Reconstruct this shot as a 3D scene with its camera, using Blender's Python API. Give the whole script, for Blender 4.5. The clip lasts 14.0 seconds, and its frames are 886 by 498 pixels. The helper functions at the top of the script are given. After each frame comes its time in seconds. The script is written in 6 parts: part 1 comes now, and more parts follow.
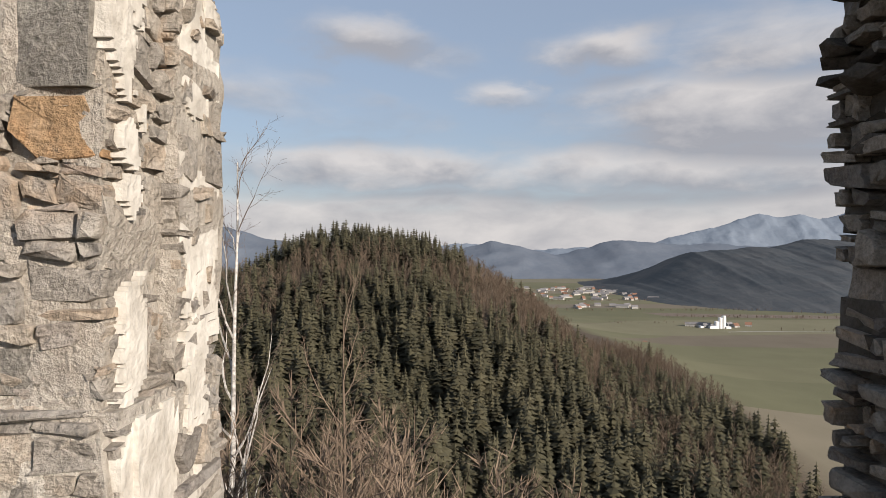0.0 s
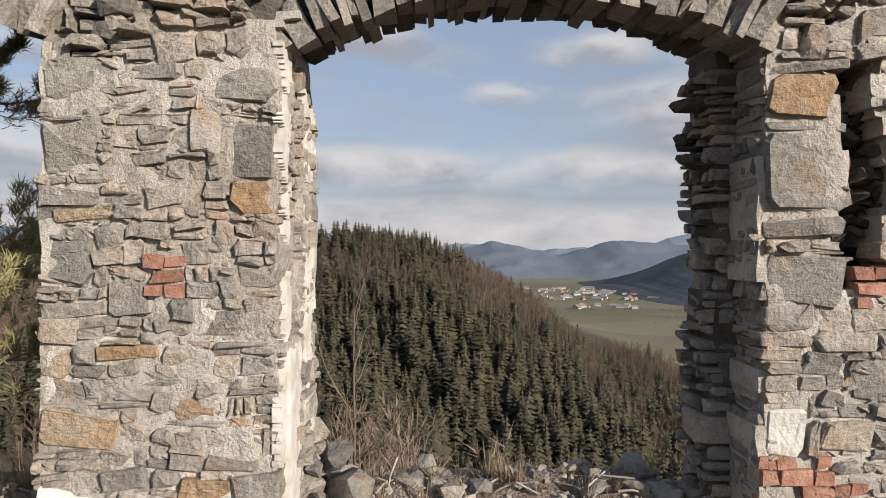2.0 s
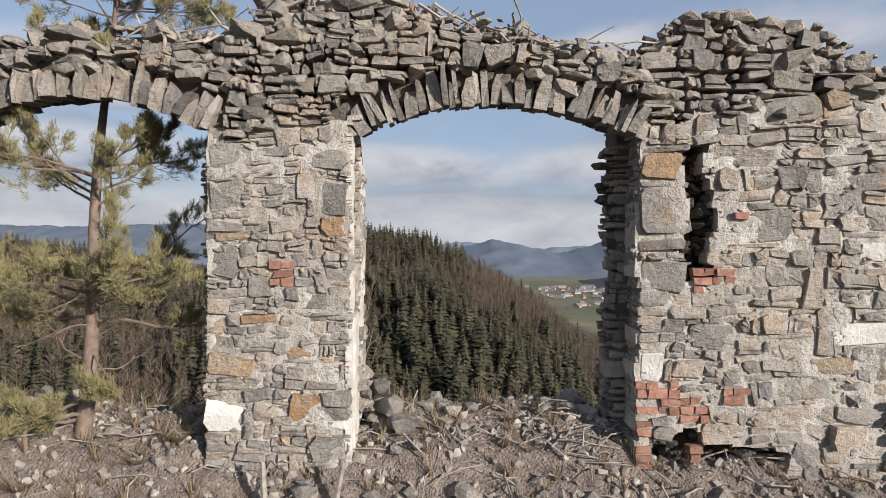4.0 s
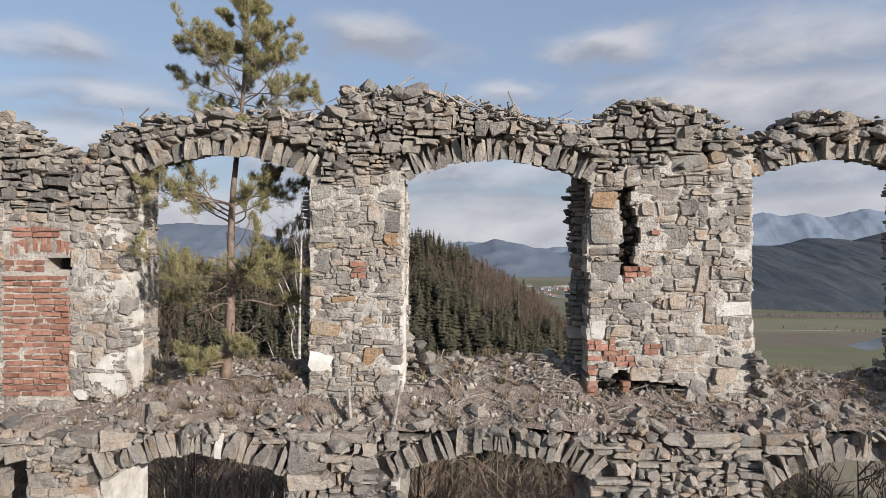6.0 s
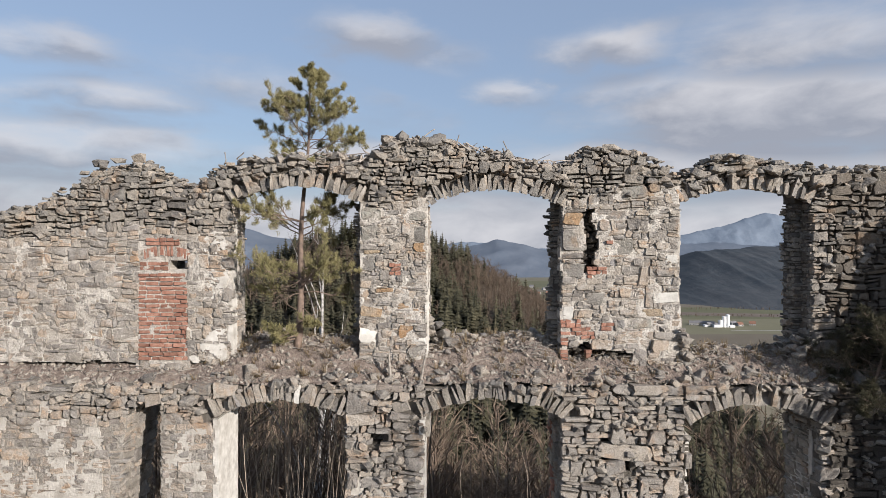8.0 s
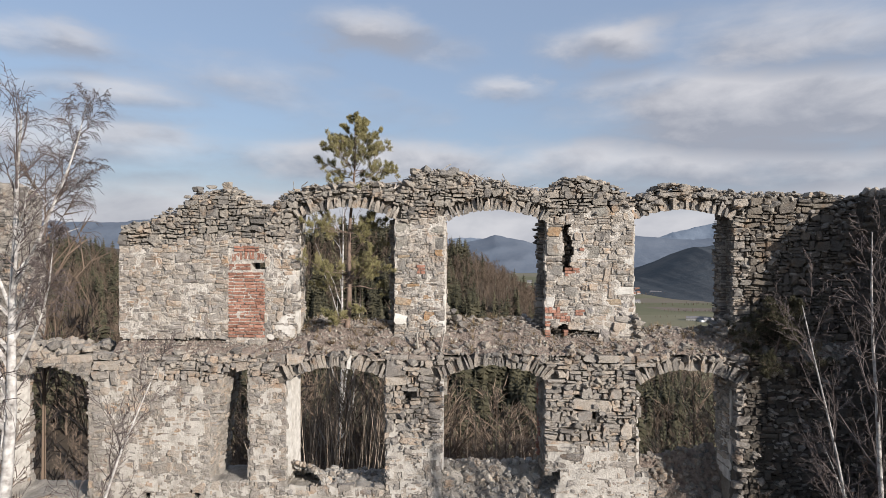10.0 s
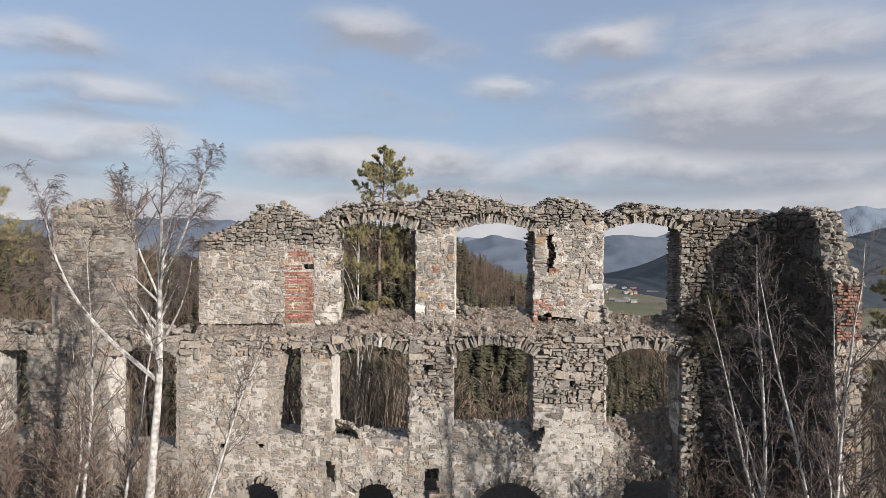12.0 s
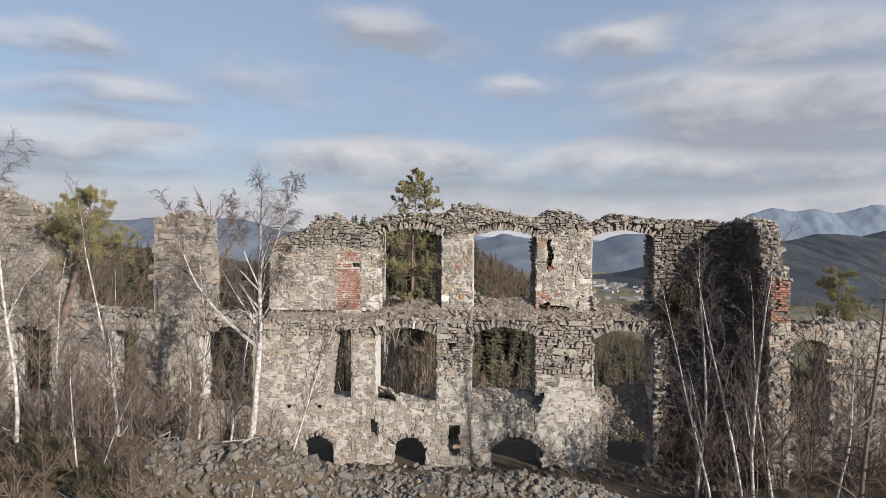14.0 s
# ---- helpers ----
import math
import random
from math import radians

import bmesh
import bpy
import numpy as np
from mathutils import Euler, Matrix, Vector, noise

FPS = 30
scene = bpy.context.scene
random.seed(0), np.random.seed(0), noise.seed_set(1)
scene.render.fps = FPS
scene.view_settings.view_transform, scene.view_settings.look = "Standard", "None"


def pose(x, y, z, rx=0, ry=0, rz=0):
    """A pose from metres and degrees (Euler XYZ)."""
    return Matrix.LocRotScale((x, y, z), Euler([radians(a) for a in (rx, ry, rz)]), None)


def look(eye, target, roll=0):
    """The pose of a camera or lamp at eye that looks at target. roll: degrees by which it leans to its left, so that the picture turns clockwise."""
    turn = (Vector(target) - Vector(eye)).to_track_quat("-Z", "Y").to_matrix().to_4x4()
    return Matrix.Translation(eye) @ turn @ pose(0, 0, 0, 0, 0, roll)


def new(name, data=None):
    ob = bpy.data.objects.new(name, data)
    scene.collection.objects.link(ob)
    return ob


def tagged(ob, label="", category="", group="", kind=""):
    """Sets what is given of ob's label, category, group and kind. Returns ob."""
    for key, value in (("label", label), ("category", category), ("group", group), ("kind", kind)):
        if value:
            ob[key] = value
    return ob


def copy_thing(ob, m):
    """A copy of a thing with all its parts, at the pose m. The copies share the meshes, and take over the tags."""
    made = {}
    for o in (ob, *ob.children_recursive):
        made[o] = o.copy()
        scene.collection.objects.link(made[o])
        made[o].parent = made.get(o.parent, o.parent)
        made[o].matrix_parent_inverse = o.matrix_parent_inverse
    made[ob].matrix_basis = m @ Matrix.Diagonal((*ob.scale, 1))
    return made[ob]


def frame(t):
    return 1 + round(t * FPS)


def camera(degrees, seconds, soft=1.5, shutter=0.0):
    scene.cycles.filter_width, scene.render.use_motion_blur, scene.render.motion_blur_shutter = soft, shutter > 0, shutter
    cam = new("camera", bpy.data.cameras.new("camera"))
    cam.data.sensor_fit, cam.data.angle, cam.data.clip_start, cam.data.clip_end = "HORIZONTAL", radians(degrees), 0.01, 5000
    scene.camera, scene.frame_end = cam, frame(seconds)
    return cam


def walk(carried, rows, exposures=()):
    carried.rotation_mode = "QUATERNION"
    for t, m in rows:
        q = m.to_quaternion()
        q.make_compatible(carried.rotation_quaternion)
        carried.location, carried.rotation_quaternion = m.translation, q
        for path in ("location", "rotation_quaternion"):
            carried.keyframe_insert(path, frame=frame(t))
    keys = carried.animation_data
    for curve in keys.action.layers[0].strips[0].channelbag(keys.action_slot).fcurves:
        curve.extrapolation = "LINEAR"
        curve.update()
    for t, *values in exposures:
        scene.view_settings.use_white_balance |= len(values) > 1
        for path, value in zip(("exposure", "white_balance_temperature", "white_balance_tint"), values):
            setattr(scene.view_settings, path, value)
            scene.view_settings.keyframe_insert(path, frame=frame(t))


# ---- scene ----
cam = camera(71.0, 14.0, 0.8)
METRES, EYE, TILT, LEAN, TURN = 24.5, 10.0, 0.0, 0.0, 0.0
ROWS = [
    (0.0, 0.0, 0.0, 0.0, -0.0, -0.0, -0.0),
    (0.5, -0.0004, -0.0133, 0.0004, -0.0, 0.01, -0.02),
    (1.0, -0.0009, -0.0301, 0.0007, 0.0, 0.01, -0.04),
    (1.5, -0.0015, -0.0476, 0.0014, 0.02, 0.0, -0.06),
    (2.0, -0.0017, -0.0684, 0.0026, 0.02, -0.01, -0.1),
    (4.5, -0.0043, -0.1927, 0.0068, 0.12, -0.17, -0.11),
    (5.0, -0.0073, -0.2251, 0.0072, 0.19, -0.13, -0.09),
    (5.5, -0.0099, -0.2557, 0.0084, 0.25, -0.15, -0.13),
    (6.0, -0.0128, -0.2904, 0.0097, 0.32, -0.18, -0.12),
    (6.5, -0.0151, -0.3229, 0.0113, 0.44, -0.21, -0.13),
    (7.0, -0.0182, -0.359, 0.0122, 0.46, -0.13, -0.13),
    (7.5, -0.0191, -0.3919, 0.0132, 0.51, -0.12, -0.14),
    (8.0, -0.0209, -0.4295, 0.014, 0.52, -0.15, -0.14),
    (10.5, -0.0405, -0.6393, 0.027, 0.29, -0.59, -0.21),
    (11.0, -0.0444, -0.6833, 0.0287, 0.23, -0.57, -0.24),
    (11.5, -0.0491, -0.7324, 0.0316, 0.16, -0.59, -0.27),
    (12.0, -0.0531, -0.7799, 0.0335, 0.13, -0.6, -0.29),
    (12.5, -0.056, -0.8337, 0.0363, 0.21, -0.67, -0.3),
    (13.0, -0.0601, -0.8853, 0.0379, 0.39, -0.71, -0.31),
    (13.5, -0.0654, -0.9425, 0.0398, 0.74, -0.73, -0.33),
    (14.0, -0.0697, -0.9962, 0.0412, 1.11, -0.72, -0.34),
]
walk(cam, [(t, pose(0, 0, EYE, TILT, LEAN, TURN) @ pose(METRES * x, METRES * y, METRES * z, 90 + pitch, roll, yaw)) for t, x, y, z, yaw, pitch, roll in ROWS],
     [(0.0, 0.47, 6750, 10), (2.0, 0.45, 6600, 10), (4.5, 0.40, 6200, 10), (8.0, 0.42, 6200, 10), (11.0, 0.44, 6300, 10), (14.0, 0.42, 6350, 10)])

# ---------------------------------------------------------------- light
SUN_TO = Vector((2.72, -2.62, 1.35)).normalized()
SUN_ELEV = math.asin(SUN_TO.z)
world = bpy.data.worlds.new("world")
scene.world = world
world.use_nodes = True
CLOUD_SHADE, CLOUD_LIT = (3.75, 3.85, 4.35, 1), (7.0, 6.8, 6.9, 1)


def sky_world():
    nt = world.node_tree
    nt.nodes.clear()
    N, L = nt.nodes.new, nt.links.new
    sky = N("ShaderNodeTexSky")
    sky.sky_type, sky.sun_disc = "NISHITA", False
    sky.sun_elevation = SUN_ELEV
    sky.sun_rotation = math.atan2(SUN_TO.x, SUN_TO.y)
    sky.air_density, sky.dust_density, sky.ozone_density = 1.0, 1.2, 1.5
    co = N("ShaderNodeTexCoord")
    sep = N("ShaderNodeSeparateXYZ")
    L(co.outputs["Generated"], sep.inputs[0])

    def calc(op, a, b=None, c=None, clamp=False):
        n = N("ShaderNodeMath")
        n.operation, n.use_clamp = op, clamp
        for i, v in enumerate((a, b, c)):
            if v is None:
                continue
            if isinstance(v, (int, float)):
                n.inputs[i].default_value = v
            else:
                L(v, n.inputs[i])
        return n.outputs[0]

    def grain(scale, stretch, detail, shift=0.0):
        mp = N("ShaderNodeMapping")
        mp.inputs["Location"].default_value = (1.3, 0.4, shift)
        mp.inputs["Scale"].default_value = (1.0, 1.0, stretch)
        L(co.outputs["Generated"], mp.inputs[0])
        n = N("ShaderNodeTexNoise")
        n.inputs["Scale"].default_value = scale
        n.inputs["Detail"].default_value = detail
        n.inputs["Roughness"].default_value = 0.55
        n.inputs["Distortion"].default_value = 0.2
        L(mp.outputs[0], n.inputs["Vector"])
        return n.outputs["Fac"]

    bearing = calc("ARCTAN2", sep.outputs["X"], sep.outputs["Y"])
    curl = calc("SUBTRACT", grain(8.0, 2.2, 8.0), 0.5)
    billow = calc("SUBTRACT", grain(4.0, 3.2, 9.0), 0.5)
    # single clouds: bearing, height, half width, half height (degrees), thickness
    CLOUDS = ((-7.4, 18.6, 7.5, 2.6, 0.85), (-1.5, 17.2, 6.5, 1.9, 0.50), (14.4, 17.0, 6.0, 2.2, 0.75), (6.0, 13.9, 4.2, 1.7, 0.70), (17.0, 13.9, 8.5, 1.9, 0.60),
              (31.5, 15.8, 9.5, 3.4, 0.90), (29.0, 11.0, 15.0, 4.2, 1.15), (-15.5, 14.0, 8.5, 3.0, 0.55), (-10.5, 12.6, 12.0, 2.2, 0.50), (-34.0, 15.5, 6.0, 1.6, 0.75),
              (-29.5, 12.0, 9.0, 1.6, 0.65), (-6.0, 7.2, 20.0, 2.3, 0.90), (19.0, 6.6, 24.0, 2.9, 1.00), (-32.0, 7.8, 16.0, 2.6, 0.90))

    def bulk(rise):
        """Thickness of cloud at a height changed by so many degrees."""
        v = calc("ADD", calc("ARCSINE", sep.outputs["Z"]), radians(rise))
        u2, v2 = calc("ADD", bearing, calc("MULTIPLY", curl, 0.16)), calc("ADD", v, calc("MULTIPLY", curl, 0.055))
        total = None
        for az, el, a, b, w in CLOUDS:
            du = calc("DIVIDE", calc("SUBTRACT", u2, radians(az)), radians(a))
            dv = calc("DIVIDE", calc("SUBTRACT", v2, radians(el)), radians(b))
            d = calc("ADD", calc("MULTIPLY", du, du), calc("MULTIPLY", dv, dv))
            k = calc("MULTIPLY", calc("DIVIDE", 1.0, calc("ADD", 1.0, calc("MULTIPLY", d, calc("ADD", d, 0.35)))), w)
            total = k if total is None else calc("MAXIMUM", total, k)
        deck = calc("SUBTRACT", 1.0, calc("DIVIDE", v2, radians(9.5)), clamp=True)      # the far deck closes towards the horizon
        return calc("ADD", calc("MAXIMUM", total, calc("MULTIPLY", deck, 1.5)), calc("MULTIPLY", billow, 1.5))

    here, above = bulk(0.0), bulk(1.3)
    cover = N("ShaderNodeMapRange")
    cover.interpolation_type = "SMOOTHSTEP"
    L(here, cover.inputs[0])
    cover.inputs[1].default_value, cover.inputs[2].default_value = 0.14, 0.98
    edge = calc("ADD", calc("MULTIPLY", calc("SUBTRACT", here, above), 1.1), calc("MULTIPLY", curl, 1.3))
    lit = calc("ADD", calc("ADD", edge, 0.45), calc("MULTIPLY", calc("SUBTRACT", 1.0, calc("DIVIDE", calc("ARCSINE", sep.outputs["Z"]), radians(5.0)), clamp=True), 0.06), clamp=True)
    tone = N("ShaderNodeValToRGB")
    tone.color_ramp.elements[0].position, tone.color_ramp.elements[1].position = 0.30, 0.95
    tone.color_ramp.elements[0].color = CLOUD_SHADE
    tone.color_ramp.elements[1].color = CLOUD_LIT
    L(lit, tone.inputs[0])
    mix = N("ShaderNodeMix")
    mix.data_type = "RGBA"
    L(calc("MULTIPLY", cover.outputs[0], 0.92), mix.inputs["Factor"])
    veil = N("ShaderNodeMix")
    veil.data_type = "RGBA"
    veil.inputs["Factor"].default_value = 0.45
    veil.inputs["B"].default_value = (5.0, 6.0, 8.0, 1)                     # thin high cloud
    L(sky.outputs[0], veil.inputs["A"])
    L(veil.outputs["Result"], mix.inputs["A"])
    L(tone.outputs[0], mix.inputs["B"])
    bg = N("ShaderNodeBackground")
    bg.inputs["Strength"].default_value = 0.073
    L(mix.outputs["Result"], bg.inputs["Color"])
    out = N("ShaderNodeOutputWorld")
    L(bg.outputs[0], out.inputs[0])


sky_world()
sun_data = bpy.data.lights.new("sun", "SUN")
sun_data.energy, sun_data.angle, sun_data.color = 5.0, radians(0.6), (1.0, 0.925, 0.84)
sun = new("sun", sun_data)
sun.matrix_world = look((40, -50, 60), Vector((40, -50, 60)) - SUN_TO)

# ---------------------------------------------------------------- materials
def ramp(nt, fac, stops):
    r = nt.nodes.new("ShaderNodeValToRGB")
    els = r.color_ramp.elements
    while len(els) < len(stops):
        els.new(0.5)
    for e, (p, c) in zip(els, stops):
        e.position, e.color = p, (*c, 1)
    nt.links.new(fac, r.inputs[0])
    return r.outputs[0]


def tex_noise(nt, vec, scale, detail=4.0, rough=0.55):
    n = nt.nodes.new("ShaderNodeTexNoise")
    n.inputs["Scale"].default_value, n.inputs["Detail"].default_value, n.inputs["Roughness"].default_value = scale, detail, rough
    nt.links.new(vec, n.inputs["Vector"])
    return n.outputs["Fac"]


def mix_col(nt, fac, a, b, blend="MIX"):
    m = nt.nodes.new("ShaderNodeMix")
    m.data_type, m.blend_type = "RGBA", blend
    for socket, v in (("Factor", fac), ("A", a), ("B", b)):
        if isinstance(v, (int, float)):
            m.inputs[socket].default_value = v
        elif isinstance(v, tuple):
            m.inputs[socket].default_value = (*v, 1)
        else:
            nt.links.new(v, m.inputs[socket])
    return m.outputs["Result"]


def maths(nt, op, a, b=0.0, clamp=False):
    n = nt.nodes.new("ShaderNodeMath")
    n.operation, n.use_clamp = op, clamp
    for i, v in enumerate((a, b)):
        if isinstance(v, (int, float)):
            n.inputs[i].default_value = v
        else:
            nt.links.new(v, n.inputs[i])
    return n.outputs[0]


def start(name, rough=0.9):
    m = bpy.data.materials.new(name)
    m.use_nodes = True
    nt = m.node_tree
    bsdf = nt.nodes["Principled BSDF"]
    bsdf.inputs["Roughness"].default_value = rough
    bsdf.inputs["Specular IOR Level"].default_value = 0.25
    vec = nt.nodes.new("ShaderNodeNewGeometry").outputs["Position"]
    return m, nt, bsdf, vec


def relief(nt, bsdf, height, strength, distance):
    b = nt.nodes.new("ShaderNodeBump")
    b.inputs["Strength"].default_value, b.inputs["Distance"].default_value = strength, distance
    nt.links.new(height, b.inputs["Height"])
    nt.links.new(b.outputs[0], bsdf.inputs["Normal"])


def chance(nt):
    """A random number for each piece, whether it is an object of its own or an island of a joined mesh."""
    g = nt.nodes.new("ShaderNodeNewGeometry").outputs["Random Per Island"]
    o = nt.nodes.new("ShaderNodeObjectInfo").outputs["Random"]
    return maths(nt, "FRACT", maths(nt, "ADD", g, maths(nt, "MULTIPLY", o, 7.31)))


def stone_material(name, stops, lichen=(0.36, 0.35, 0.30)):
    m, nt, bsdf, vec = start(name, 0.88)
    base = ramp(nt, chance(nt), stops)
    grain = tex_noise(nt, vec, 34.0, 6.0, 0.65)
    blotch = tex_noise(nt, vec, 5.0, 4.0, 0.6)
    speck = tex_noise(nt, vec, 95.0, 5.0, 0.7)
    col = mix_col(nt, 0.62, base, ramp(nt, grain, [(0.30, (0.42, 0.41, 0.40)), (0.62, (1.22, 1.22, 1.22))]), "MULTIPLY")
    col = mix_col(nt, 0.6, col, ramp(nt, speck, [(0.34, (0.62, 0.61, 0.60)), (0.60, (1.18, 1.18, 1.18))]), "MULTIPLY")
    rust = ramp(nt, tex_noise(nt, vec, 2.7, 5.0, 0.6), [(0.54, (0, 0, 0)), (0.68, (0.55, 0.55, 0.55))])
    col = mix_col(nt, rust, col, mix_col(nt, 1.0, col, (1.25, 0.92, 0.64), "MULTIPLY"))
    dust = ramp(nt, blotch, [(0.50, (0, 0, 0)), (0.72, (0.6, 0.6, 0.6))])
    col = mix_col(nt, dust, col, lichen)
    nt.links.new(col, bsdf.inputs["Base Color"])
    bed = nt.nodes.new("ShaderNodeMapping")
    bed.inputs["Scale"].default_value = (7.0, 7.0, 26.0)
    nt.links.new(vec, bed.inputs[0])
    layers = tex_noise(nt, bed.outputs[0], 1.0, 5.0, 0.65)                  # bedding of the schist
    h = maths(nt, "ADD", maths(nt, "ADD", maths(nt, "MULTIPLY", grain, 0.5), maths(nt, "MULTIPLY", speck, 0.16)), maths(nt, "ADD", tex_noise(nt, vec, 11.0, 5.0, 0.6), maths(nt, "MULTIPLY", layers, 0.35)))
    relief(nt, bsdf, h, 0.9, 0.042)
    return m


STONE = stone_material("rubble_stone", [(0.0, (0.207, 0.186, 0.165)), (0.25, (0.309, 0.274, 0.233)), (0.5, (0.258, 0.236, 0.211)), (0.72, (0.369, 0.322, 0.267)),
                                        (0.86, (0.375, 0.315, 0.255)), (0.95, (0.37, 0.295, 0.225)), (1.0, (0.238, 0.223, 0.212))], (0.427, 0.396, 0.359))
# weathered courses and crown; also paints the shade of west reveals
DARKSTONE = stone_material("weathered_shaded_stone", [(0.0, (0.147, 0.134, 0.121)), (0.3, (0.232, 0.211, 0.185)), (0.6, (0.305, 0.269, 0.226)), (0.85, (0.356, 0.308, 0.256)), (1.0, (0.192, 0.177, 0.163))], (0.351, 0.323, 0.278))
# lighter copy of the rubble stone, with sunlight put into its colour
SUNLITRUBBLE = stone_material("pale_rubble", [(0.0, (0.25, 0.24, 0.22)), (0.3, (0.36, 0.335, 0.295)), (0.6, (0.30, 0.285, 0.26)), (0.85, (0.42, 0.385, 0.33)), (1.0, (0.40, 0.33, 0.25))], (0.52, 0.485, 0.43))
# brown stains, with the corner's shade also put into the colour
STAINEDSHADE = stone_material("stained_shaded_stone", [(0.0, (0.095, 0.082, 0.070)), (0.5, (0.150, 0.128, 0.104)), (0.8, (0.200, 0.165, 0.128)), (1.0, (0.12, 0.105, 0.09))], (0.19, 0.17, 0.14))
# near-black copy of the stone, with shade put into its colour
SHADESTONE = stone_material("shade_darkened_stone", [(0.0, (0.055, 0.047, 0.040)), (0.5, (0.085, 0.073, 0.060)), (1.0, (0.12, 0.105, 0.088))], (0.11, 0.10, 0.08))


PALES = [(0.28, (0.395, 0.355, 0.31)), (0.50, (0.53, 0.485, 0.43)), (0.72, (0.65, 0.61, 0.55))]
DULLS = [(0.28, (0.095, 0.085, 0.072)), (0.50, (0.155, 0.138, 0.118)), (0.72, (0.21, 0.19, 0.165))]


BUFFS = [(0.28, (0.245, 0.222, 0.192)), (0.50, (0.350, 0.320, 0.280)), (0.72, (0.465, 0.43, 0.38))]


def mortar_material(name, stops):
    m, nt, bsdf, vec = start(name, 0.95)
    n1 = tex_noise(nt, vec, 2.2, 5.0, 0.6)
    n2 = tex_noise(nt, vec, 24.0, 6.0, 0.7)
    col = ramp(nt, n1, stops)
    stain = tex_noise(nt, vec, 0.6, 7.0, 0.68)
    col = mix_col(nt, 0.5, col, ramp(nt, stain, [(0.40, (0.60, 0.55, 0.49)), (0.56, (1, 1, 1))]), "MULTIPLY")
    n3 = tex_noise(nt, vec, 60.0, 4.0, 0.7)
    col = mix_col(nt, 0.65, col, ramp(nt, n2, [(0.30, (0.55, 0.52, 0.48)), (0.52, (1, 1, 1))]), "MULTIPLY")
    col = mix_col(nt, 0.5, col, ramp(nt, n3, [(0.34, (0.72, 0.71, 0.69)), (0.48, (1, 1, 1))]), "MULTIPLY")
    nt.links.new(col, bsdf.inputs["Base Color"])
    relief(nt, bsdf, maths(nt, "ADD", maths(nt, "ADD", n2, maths(nt, "MULTIPLY", n3, 0.4)), tex_noise(nt, vec, 9.0, 4.0)), 0.85, 0.045)
    return m


MORTAR = mortar_material("lime_mortar", PALES)
BUFFMORTAR = mortar_material("buff_mortar", BUFFS)
# weathered joints, darkened further for shade in gaps and west reveals
DULLMORTAR = mortar_material("weathered_shaded_mortar", DULLS)


def plain(name, a, b, scale=6.0, bump=0.3, dist=0.01, rough=0.9, vary=0.0):
    """A mottled surface between two colours, with a fine relief; vary: how far single pieces differ."""
    m, nt, bsdf, vec = start(name, rough)
    n1 = tex_noise(nt, vec, scale, 6.0, 0.6)
    col = ramp(nt, n1, [(0.3, a), (0.7, b)])
    if vary:
        col = mix_col(nt, vary, col, ramp(nt, chance(nt), [(0.0, (0.35, 0.35, 0.35)), (1.0, (1.0, 1.0, 1.0))]), "MULTIPLY")
    nt.links.new(col, bsdf.inputs["Base Color"])
    relief(nt, bsdf, tex_noise(nt, vec, scale * 5, 4.0), bump, dist)
    return m


RENDER = plain("pale_lime_render", (0.32, 0.290, 0.248), (0.53, 0.490, 0.435), 4.0, 0.9, 0.03)
PLASTER = plain("white_lime_plaster", (0.37, 0.335, 0.29), (0.64, 0.605, 0.55), 6.0, 0.7, 0.014)
BRICK = plain("red_brick", (0.27, 0.115, 0.075), (0.46, 0.265, 0.195), 13.0, 0.9, 0.015, vary=0.6)
EARTH = plain("dry_earth", (0.165, 0.124, 0.102), (0.40, 0.325, 0.270), 9.0, 1.0, 0.08)
BARK_BIRCH = plain("white_birch_bark", (0.17, 0.15, 0.135), (0.62, 0.59, 0.55), 7.0, 0.3, 0.01)
BARK_BROWN = plain("brown_bark", (0.085, 0.065, 0.05), (0.19, 0.15, 0.12), 14.0, 0.6, 0.02)
BARK_PINE = plain("orange_pine_bark", (0.12, 0.090, 0.072), (0.25, 0.180, 0.138), 11.0, 0.6, 0.02)
TWIG = plain("bare_twig", (0.098, 0.070, 0.054), (0.195, 0.145, 0.115), 5.0, 0.2, 0.01, vary=0.4)
BIRCHTWIG = plain("birch_twig", (0.085, 0.066, 0.060), (0.16, 0.13, 0.12), 5.0, 0.2, 0.01, vary=0.4)
NEEDLE = plain("pine_needle", (0.20, 0.183, 0.084), (0.37, 0.322, 0.155), 2.0, 0.2, 0.01, vary=0.5)
FIR = plain("spruce_foliage", (0.054, 0.052, 0.031), (0.126, 0.111, 0.066), 0.05, 0.2, 0.1, vary=0.75)
HILLWOOD = plain("leafless_hill_wood", (0.115, 0.084, 0.061), (0.215, 0.160, 0.117), 0.06, 0.2, 0.1, vary=0.7)
BAREWOOD = plain("leafless_wood", (0.148, 0.106, 0.078), (0.275, 0.205, 0.150), 0.06, 0.2, 0.1, vary=0.6)
DRYGRASS = plain("dry_grass", (0.20, 0.14, 0.08), (0.34, 0.26, 0.16), 3.0, 0.3, 0.02, vary=0.5)

